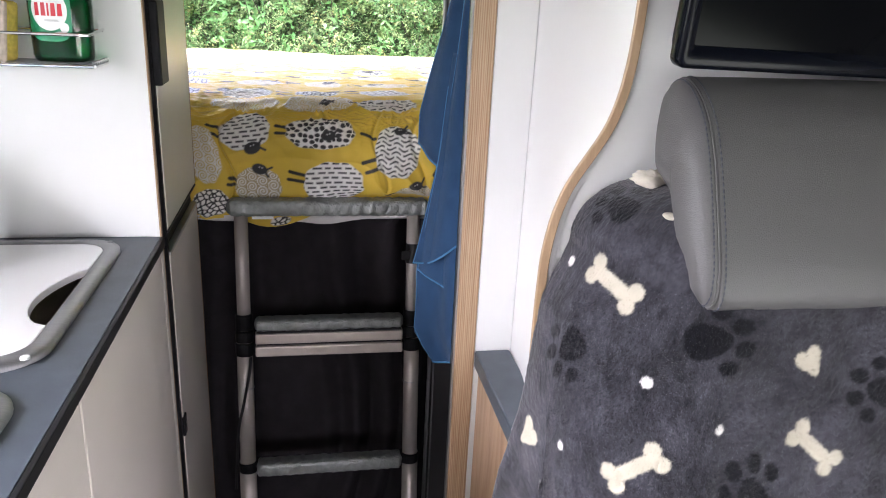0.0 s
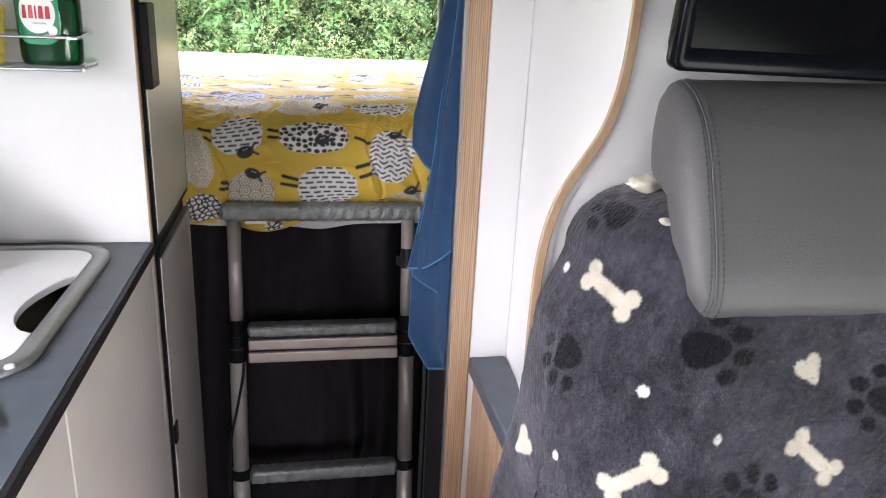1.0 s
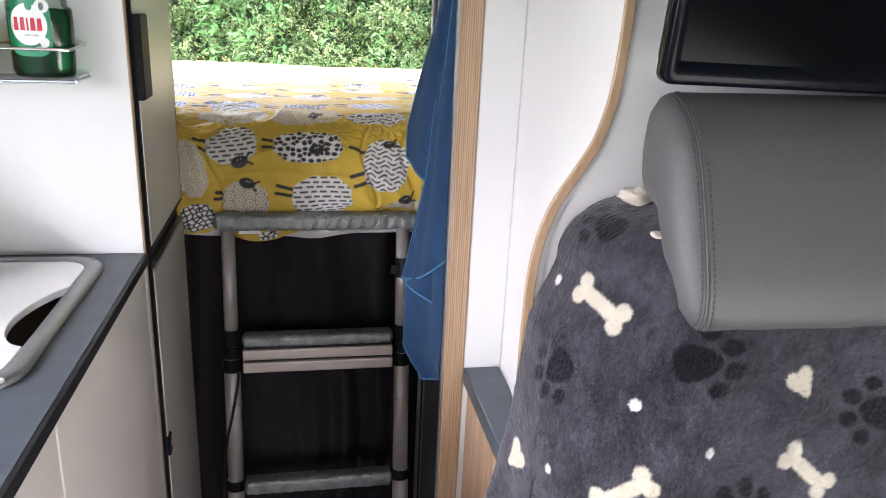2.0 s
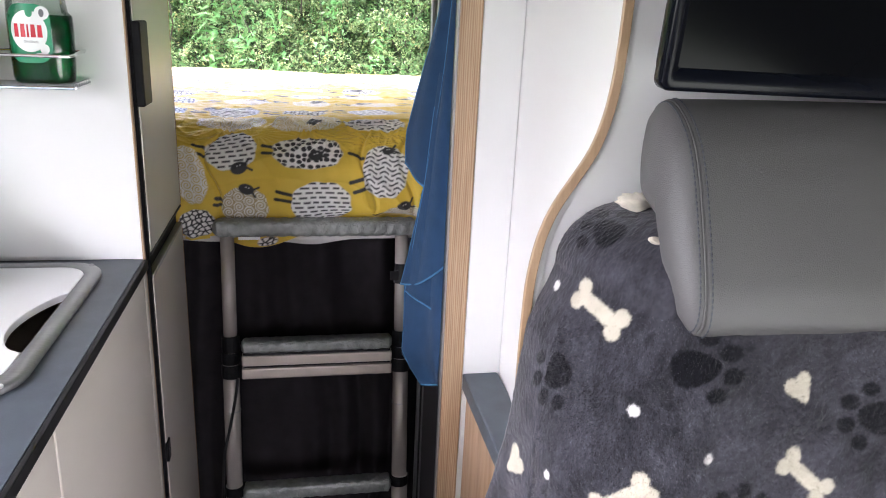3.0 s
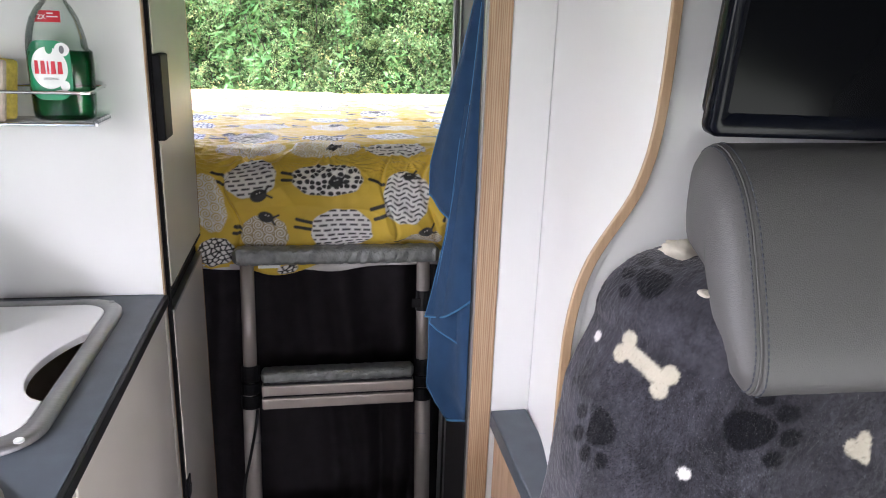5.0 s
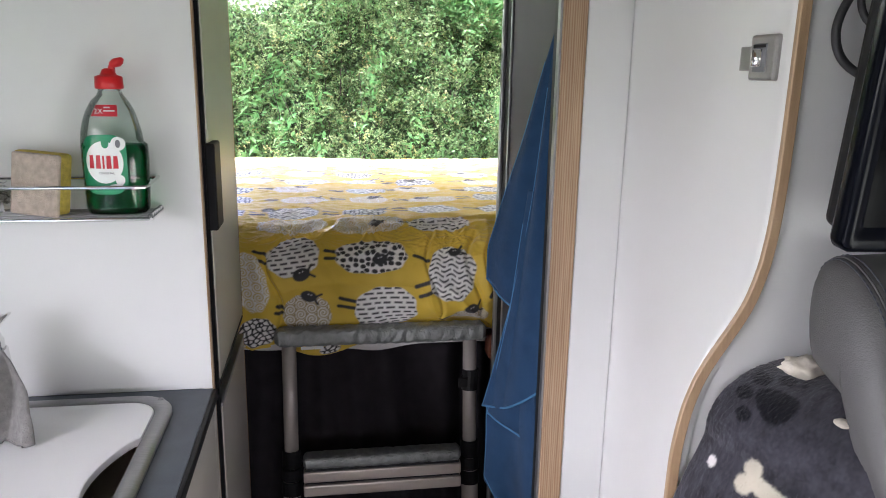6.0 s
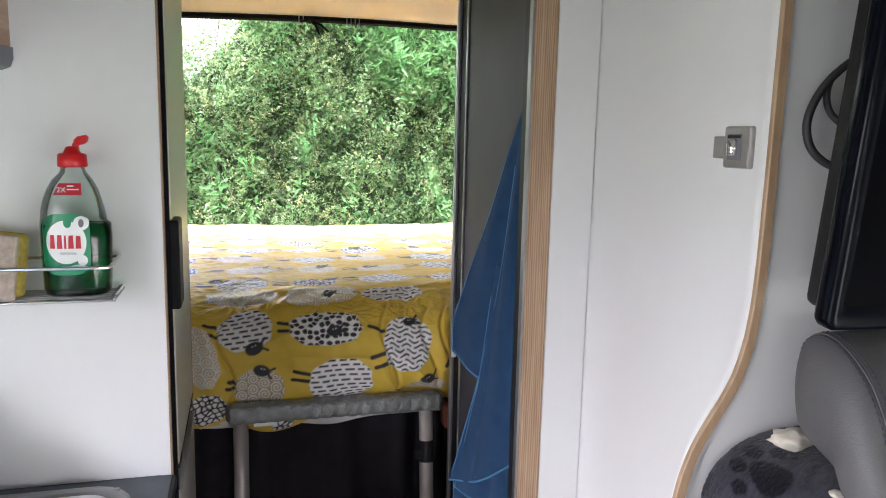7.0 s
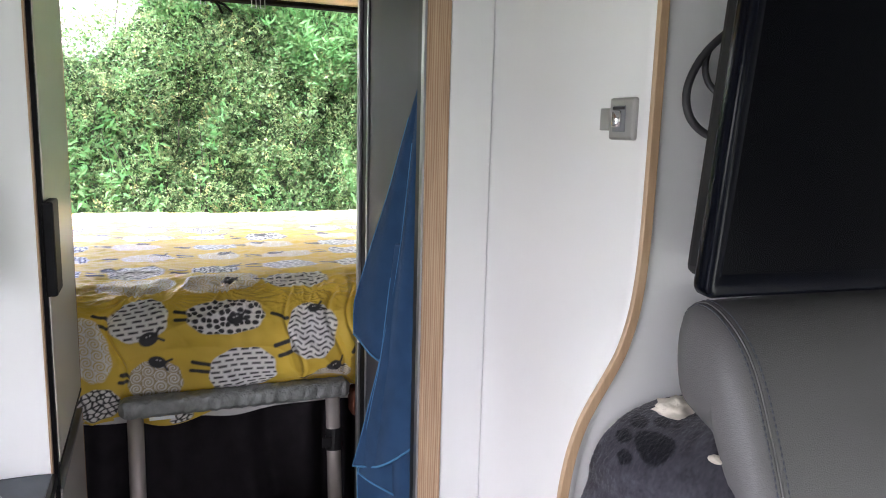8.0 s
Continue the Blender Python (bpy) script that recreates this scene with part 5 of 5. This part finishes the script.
for c, r in (((0.278, 0.797, 1.129), 0.0135), ((0.2685, 0.735, 1.111), 0.0055)):
    bm = bmesh.new()
    bmesh.ops.create_icosphere(bm, subdivisions=3, radius=r)
    for q in bm.verts:
        q.co = Vector(c) + Vector((q.co.x * 1.2, q.co.y, q.co.z * 0.55)) * (1 + 0.55 * noise.noise(q.co * 150) + 0.10 * noise.noise(q.co * 600))
    part("tuft", bm, M["tag"], bits, smooth_faces=True)

# headrest: a padded wedge with piped and stitched seams at its end
headrest = thing("headrest", "grey leatherette headrest with double-stitched seam", "headrest")
PROFILE = [(0.6875, 1.0445), (0.6798, 1.057), (0.6815, 1.078), (0.6885, 1.100), (0.6985, 1.125), (0.7085, 1.148), (0.7190, 1.170), (0.7330, 1.192), (0.7500, 1.208), (0.7700, 1.219), (0.7880, 1.2215),
           (0.8030, 1.213), (0.8080, 1.195), (0.8060, 1.165), (0.7960, 1.140), (0.7700, 1.128), (0.7400, 1.116), (0.7180, 1.095), (0.7050, 1.065), (0.6970, 1.0465)]
prof = []
for i in range(len(PROFILE)):
    p0, p1, p2, p3 = (Vector((*PROFILE[(i + o) % len(PROFILE)], 0)) for o in (-1, 0, 1, 2))
    for k in range(5):
        t = k / 5
        prof.append(0.5 * ((2 * p1) + (p2 - p0) * t + (2 * p0 - 5 * p1 + 4 * p2 - p3) * t * t + (3 * p1 - p0 - 3 * p2 + p3) * t ** 3))
mid = Vector((0.752, 1.150, 0))


def head_ring(x, grow=1.0, shift=0.0):
    return [(x, mid.x + (p.x - mid.x) * grow, mid.y + (p.y - mid.y) * grow + shift) for p in prof]


HX = 0.2905
rings = [head_ring(HX + d, g) for d, g in ((0.0, 0.985), (0.003, 1.0), (0.006, 1.004), (0.012, 1.005), (0.02, 1.006), (0.06, 1.012), (0.12, 1.016), (0.20, 1.016), (0.28, 1.008), (0.31, 0.99), (0.325, 0.93))]
part("cover", loft(rings), M["leather"], headrest, smooth_faces=True)
rings = [head_ring(HX - d, g) for d, g in ((0.0002, 0.985), (0.003, 0.978), (0.006, 0.95), (0.012, 0.86), (0.017, 0.70), (0.0205, 0.45), (0.0215, 0.2))]
part("end_panel", loft(rings), M["leather"], headrest, smooth_faces=True)
part("piping", tube(head_ring(HX - 0.0003, 0.987), 0.0010, 8, True), M["leather"], headrest, smooth_faces=True)
for dx, gr in ((-0.0045, 0.9685), (0.0050, 1.0060)):
    bm = bmesh.new()
    line = [Vector(p) for p in head_ring(HX + dx, gr)]
    total, pts = 0.0, []
    for a, b in zip(line, line[1:] + line[:1]):
        seg = (b - a).length
        while total < seg:
            pts.append((a.lerp(b, total / seg), (b - a).normalized()))
            total += 0.0052
        total -= seg
    for p, d in pts:
        add_tube(bm, [p - d * 0.0020, p, p + d * 0.0020], [0.0004, 0.0008, 0.0004], 5)
    part("stitching", bm, M["thread"], headrest, "blue-grey stitching")
for x in (0.40, 0.50):
    part("rod", tube([(x, 0.76, 1.02), (x, 0.765, 1.14)], 0.006, 10), M["chrome"], headrest)

# ---------- television ----------
tv = thing("television", "flat black television tilted on the white wall", "television")
TT = Matrix.Translation((0.267, 0.778, 1.232)) @ Matrix.Rotation(radians(1.0), 4, "Y") @ Matrix.Rotation(radians(4.6), 4, "X")


def tv_box(lo, hi, bevel, seg=3):
    bm = box(lo, hi, bevel, seg)
    bmesh.ops.transform(bm, matrix=TT, verts=bm.verts[:])
    return bm


part("back_shell", tv_box((0.010, -0.006, 0.010), (0.500, 0.024, 0.310), 0.008), M["black_edge"], tv, smooth_faces=False)
rings = []
for off, y in ((0.006, 0.0), (0.0015, -0.001), (0.0, -0.004), (0.0, -0.0150), (0.0007, -0.0172), (0.0022, -0.0186), (0.0045, -0.0192), (0.0115, -0.0192), (0.0120, -0.0182)):
    low = off + (0.0075 if off > 0.01 else 0.0)
    rings.append([TT @ Vector((x, y, z)) for x, z in rounded_rect(off, low, 0.51 - off, 0.32 - off, max(0.009 - off * 0.6, 0.002), 6)])
part("bezel", loft(rings, cap=False), M["tv_case"], tv, "glossy black bezel", True)
part("screen", tv_box((0.0118, -0.0184, 0.0190), (0.4982, -0.0180, 0.3082), 0.0), M["screen"], tv, "dark switched-off screen")
part("wall_plate", box((0.42, 0.815, 1.30), (0.56, 0.8345, 1.44), 0.003), M["black"], tv)
part("arm", tube([(0.49, 0.82, 1.37), (0.49, 0.79, 1.37)], 0.018, 12), M["black"], tv)
cable = thing("tv_cable", "black cable looping out behind the television", "cable")
part("loop", tube(flowing([(0.340, 0.800, 1.452), (0.318, 0.815, 1.440), (0.296, 0.820, 1.418), (0.285, 0.822, 1.392), (0.288, 0.820, 1.370), (0.302, 0.815, 1.356), (0.318, 0.805, 1.352)]), 0.0034, 10), M["rubber"], cable, smooth_faces=True)
part("second_strand", tube(flowing([(0.305, 0.822, 1.428), (0.303, 0.824, 1.412), (0.308, 0.822, 1.396), (0.322, 0.812, 1.382)]), 0.0028, 8), M["rubber"], cable, smooth_faces=True)

# ---------- outside ----------
G = -0.62
structure("ground", box((-400, -400, G - 0.5), (400, 400, G)), M["grass"], "rough grass ground outside the van", "ground")
hedge = thing("hedge", "dense wild hedge of bramble and willow behind the van", "hedge")
rr = np.random.RandomState(8)


def hedge_face(x, z):
    return 4.02 + 0.03 * vnoise(x * 1.6, z * 1.6, 81) + 0.06 * vnoise(x * 4.5, z * 4.5, 82) + 0.07 * vnoise(x * 10, z * 10, 98) + 0.10 * np.maximum(z - 1.2, 0) - 0.25 * np.exp(-((z - 0.6) / 0.5) ** 2)


def hedge_top(x):
    return 1.80 + 0.65 * smooth(-0.46, 0.22, x) + 0.07 * vnoise(x * 5, x * 0, 83)


# dark sheet behind the leaves, its colour imitating the hedge's inner shade
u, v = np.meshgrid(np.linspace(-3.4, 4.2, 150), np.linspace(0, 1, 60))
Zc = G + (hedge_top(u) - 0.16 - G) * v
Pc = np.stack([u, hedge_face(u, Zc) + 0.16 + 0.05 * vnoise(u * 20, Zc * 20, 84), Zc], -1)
finish("shade_sheet", sheet_mesh("shade_sheet", Pc), M["shade"], hedge, "", True)


def leaf_cloud(name, centers, length, width, mat, droop, label="", bend=0.25):
    """Many small folded leaves as one mesh of kind stuff."""
    n = len(centers)
    d = rr.normal(size=(n, 3)) * np.array((1.0, 0.7, 0.8)) + np.array((0, -0.5, droop))
    q = centers
    d += 0.9 * np.stack([vnoise(q[:, 0] * 7, q[:, 2] * 7, 87), 0 * q[:, 0], vnoise(q[:, 0] * 7 + 5, q[:, 2] * 7, 88)], 1)
    d /= np.linalg.norm(d, axis=1)[:, None]
    up = rr.normal(size=(n, 3)) * 0.75 + np.array((0, -0.55, 0.75))
    w = np.cross(d, up)
    w /= np.linalg.norm(w, axis=1)[:, None]
    nrm = np.cross(w, d)
    ln = length * rr.uniform(0.6, 1.25, n)[:, None]
    wd = width * rr.uniform(0.7, 1.2, n)[:, None]
    p0 = centers
    p1 = centers + d * ln * 0.38 + w * wd * 0.5 + nrm * ln * 0.05
    p2 = centers + d * ln * 0.38 - w * wd * 0.5 + nrm * ln * 0.05
    p3 = centers + d * ln - nrm * ln * bend * rr.uniform(0, 1, n)[:, None]
    pm = centers + d * ln * 0.42 - nrm * ln * 0.03
    verts = np.stack([p0, p1, pm, p2, p3], 1).reshape(-1, 3)
    base = (np.arange(n) * 5)[:, None]
    tris = np.concatenate([base + np.array(t) for t in ((0, 2, 1), (0, 3, 2), (1, 2, 4), (2, 3, 4))], 1).reshape(-1, 3)
    mesh = bpy.data.meshes.new(name)
    mesh.vertices.add(len(verts))
    mesh.vertices.foreach_set("co", verts.reshape(-1).astype(np.float32))
    mesh.loops.add(tris.size)
    mesh.loops.foreach_set("vertex_index", tris.reshape(-1).astype(np.int32))
    mesh.polygons.add(len(tris))
    mesh.polygons.foreach_set("loop_start", np.arange(0, tris.size, 3, dtype=np.int32))
    mesh.polygons.foreach_set("loop_total", np.full(len(tris), 3, dtype=np.int32))
    mesh.update(calc_edges=True)
    ob = finish(name, mesh, mat, hedge, label)
    return tagged(ob, kind="stuff")


def scatter(n, x0, x1, z0, z1, deep, clump=0.0, per=14):
    x, z = rr.uniform(x0, x1, n), rr.uniform(z0, z1, n)
    if clump:
        m = max(1, n // per)
        cx, cz = rr.uniform(x0, x1, m), rr.uniform(z0, z1, m)
        pick = rr.randint(m, size=n)
        x, z = cx[pick] + rr.normal(size=n) * clump, cz[pick] + rr.normal(size=n) * clump
    keep = z < hedge_top(x) - 0.12 * rr.rand(n) ** 2 + 0.10 * np.abs(vnoise(x * 30, z * 3, 85))
    x, z = x[keep], z[keep]
    y = hedge_face(x, z) + rr.uniform(-deep, deep, len(x)) + 0.06 * vnoise(x * 9, z * 9, 86)
    return np.stack([x, y, z], 1)


leaf_cloud("bramble_leaves", scatter(95000, -1.7, 2.6, 0.55, 2.7, 0.16, 0.045), 0.025, 0.013, M["leaf"], 0.1, "small green bramble leaves")
leaf_cloud("fine_leaves", scatter(120000, -1.7, 2.6, 0.55, 2.7, 0.14), 0.016, 0.009, M["leaf"], 0.15, "tiny hedge leaves")


def shoots(n, x0, x1, z0, z1, leaves, long, forward, lean=0.5):
    """Points along n arching shoots that stand off the hedge's face."""
    out = []
    for _ in range(n):
        x, z = rr.uniform(x0, x1), rr.uniform(z0, z1)
        if z > float(hedge_top(np.array([x]))[0]) - 0.05:
            continue
        y = float(hedge_face(np.array([x]), np.array([z]))[0]) - 0.05
        side, size_ = rr.normal() * lean, long * rr.uniform(0.5, 1.3)
        t = (np.arange(leaves) + rr.rand(leaves)) / leaves
        out.append(np.stack([x + side * size_ * t, y - forward * t + 0.05 * t * t, z + size_ * (t - 0.35 * t * t)], 1) + rr.normal(size=(leaves, 3)) * 0.006)
    return np.concatenate(out)


pale_at = shoots(1500, -0.05, 2.6, 1.45, 2.6, 24, 0.22, 0.10, 0.35)
pale_at = pale_at[pale_at[:, 2] > 1.84 - 0.55 * smooth(0.2, 0.9, pale_at[:, 0]) + 0.07 * vnoise(pale_at[:, 0] * 6, pale_at[:, 2] * 6, 89)]
leaf_cloud("willow_leaves", pale_at, 0.062, 0.014, M["leaf_pale"], 0.75, "long pale willow leaves", 0.5)
leaf_cloud("pale_leaves", shoots(3600, -1.7, 2.6, 0.55, 2.4, 30, 0.11, 0.06, 0.8), 0.014, 0.0075, M["leaf_shoot"], 0.2, "paler young shoots")
leaf_cloud("yellow_leaves", shoots(330, -1.7, 2.6, 0.8, 2.2, 24, 0.09, 0.09, 0.6), 0.014, 0.008, M["leaf_yellow"], 0.1, "yellowing shoot tips")
wisps = np.stack([rr.uniform(-1.6, 0.25, 8000), rr.uniform(3.95, 4.25, 8000), np.zeros(8000)], 1)
wisps[:, 2] = hedge_top(wisps[:, 0]) - 0.08 + 0.34 * rr.rand(8000) ** 1.6 * (0.4 + 0.6 * np.abs(vnoise(wisps[:, 0] * 14, 0 * wisps[:, 0], 95)))
leaf_cloud("top_leaves", wisps, 0.018, 0.009, M["leaf_shoot"], 0.5, "sparse leaves against the sky")
stems = []
for k in range(16):
    x, z = rr.uniform(-1.0, 1.9), rr.uniform(0.7, 1.3)
    for q in range(46):
        h = q / 46 * rr.uniform(0.35, 0.40)
        stems.append((x + 0.05 * math.sin(k + h * 4) + rr.normal() * 0.018, 0, z + h))
stems = np.array(stems)
stems[:, 1] = hedge_face(stems[:, 0], stems[:, 2]) - 0.15
leaf_cloud("nettle_leaves", stems, 0.055, 0.016, M["leaf_pale"], -0.4, "drooping nettle stems", 0.5)
bm = bmesh.new()
for k in range(420):
    x = rr.uniform(-1.7, 2.6)
    z = rr.uniform(0.6, float(hedge_top(np.array([x]))[0]) - 0.05)
    y = float(hedge_face(np.array([x]), np.array([z]))[0]) + rr.uniform(-0.08, 0.16)
    d = np.array((rr.normal() * 0.5, rr.normal() * 0.25, abs(rr.normal()) * 0.7 + 0.15)) * 0.22
    a = np.array((x, y, z))
    r = rr.uniform(0.0018, 0.0045)
    add_pts = [tuple(a), tuple(a + d * 0.5 + rr.normal(size=3) * 0.015), tuple(a + d)]
    vs = [[bm.verts.new(Vector(p) + Vector((r * math.cos(t), r * math.sin(t), 0))) for t in (0, 2.1, 4.2)] for p in add_pts]
    for i in range(2):
        for j in range(3):
            bm.faces.new((vs[i][j], vs[i][(j + 1) % 3], vs[i + 1][(j + 1) % 3], vs[i + 1][j]))
tagged(part("twig_tangle", bm, M["twig"], hedge), kind="stuff")
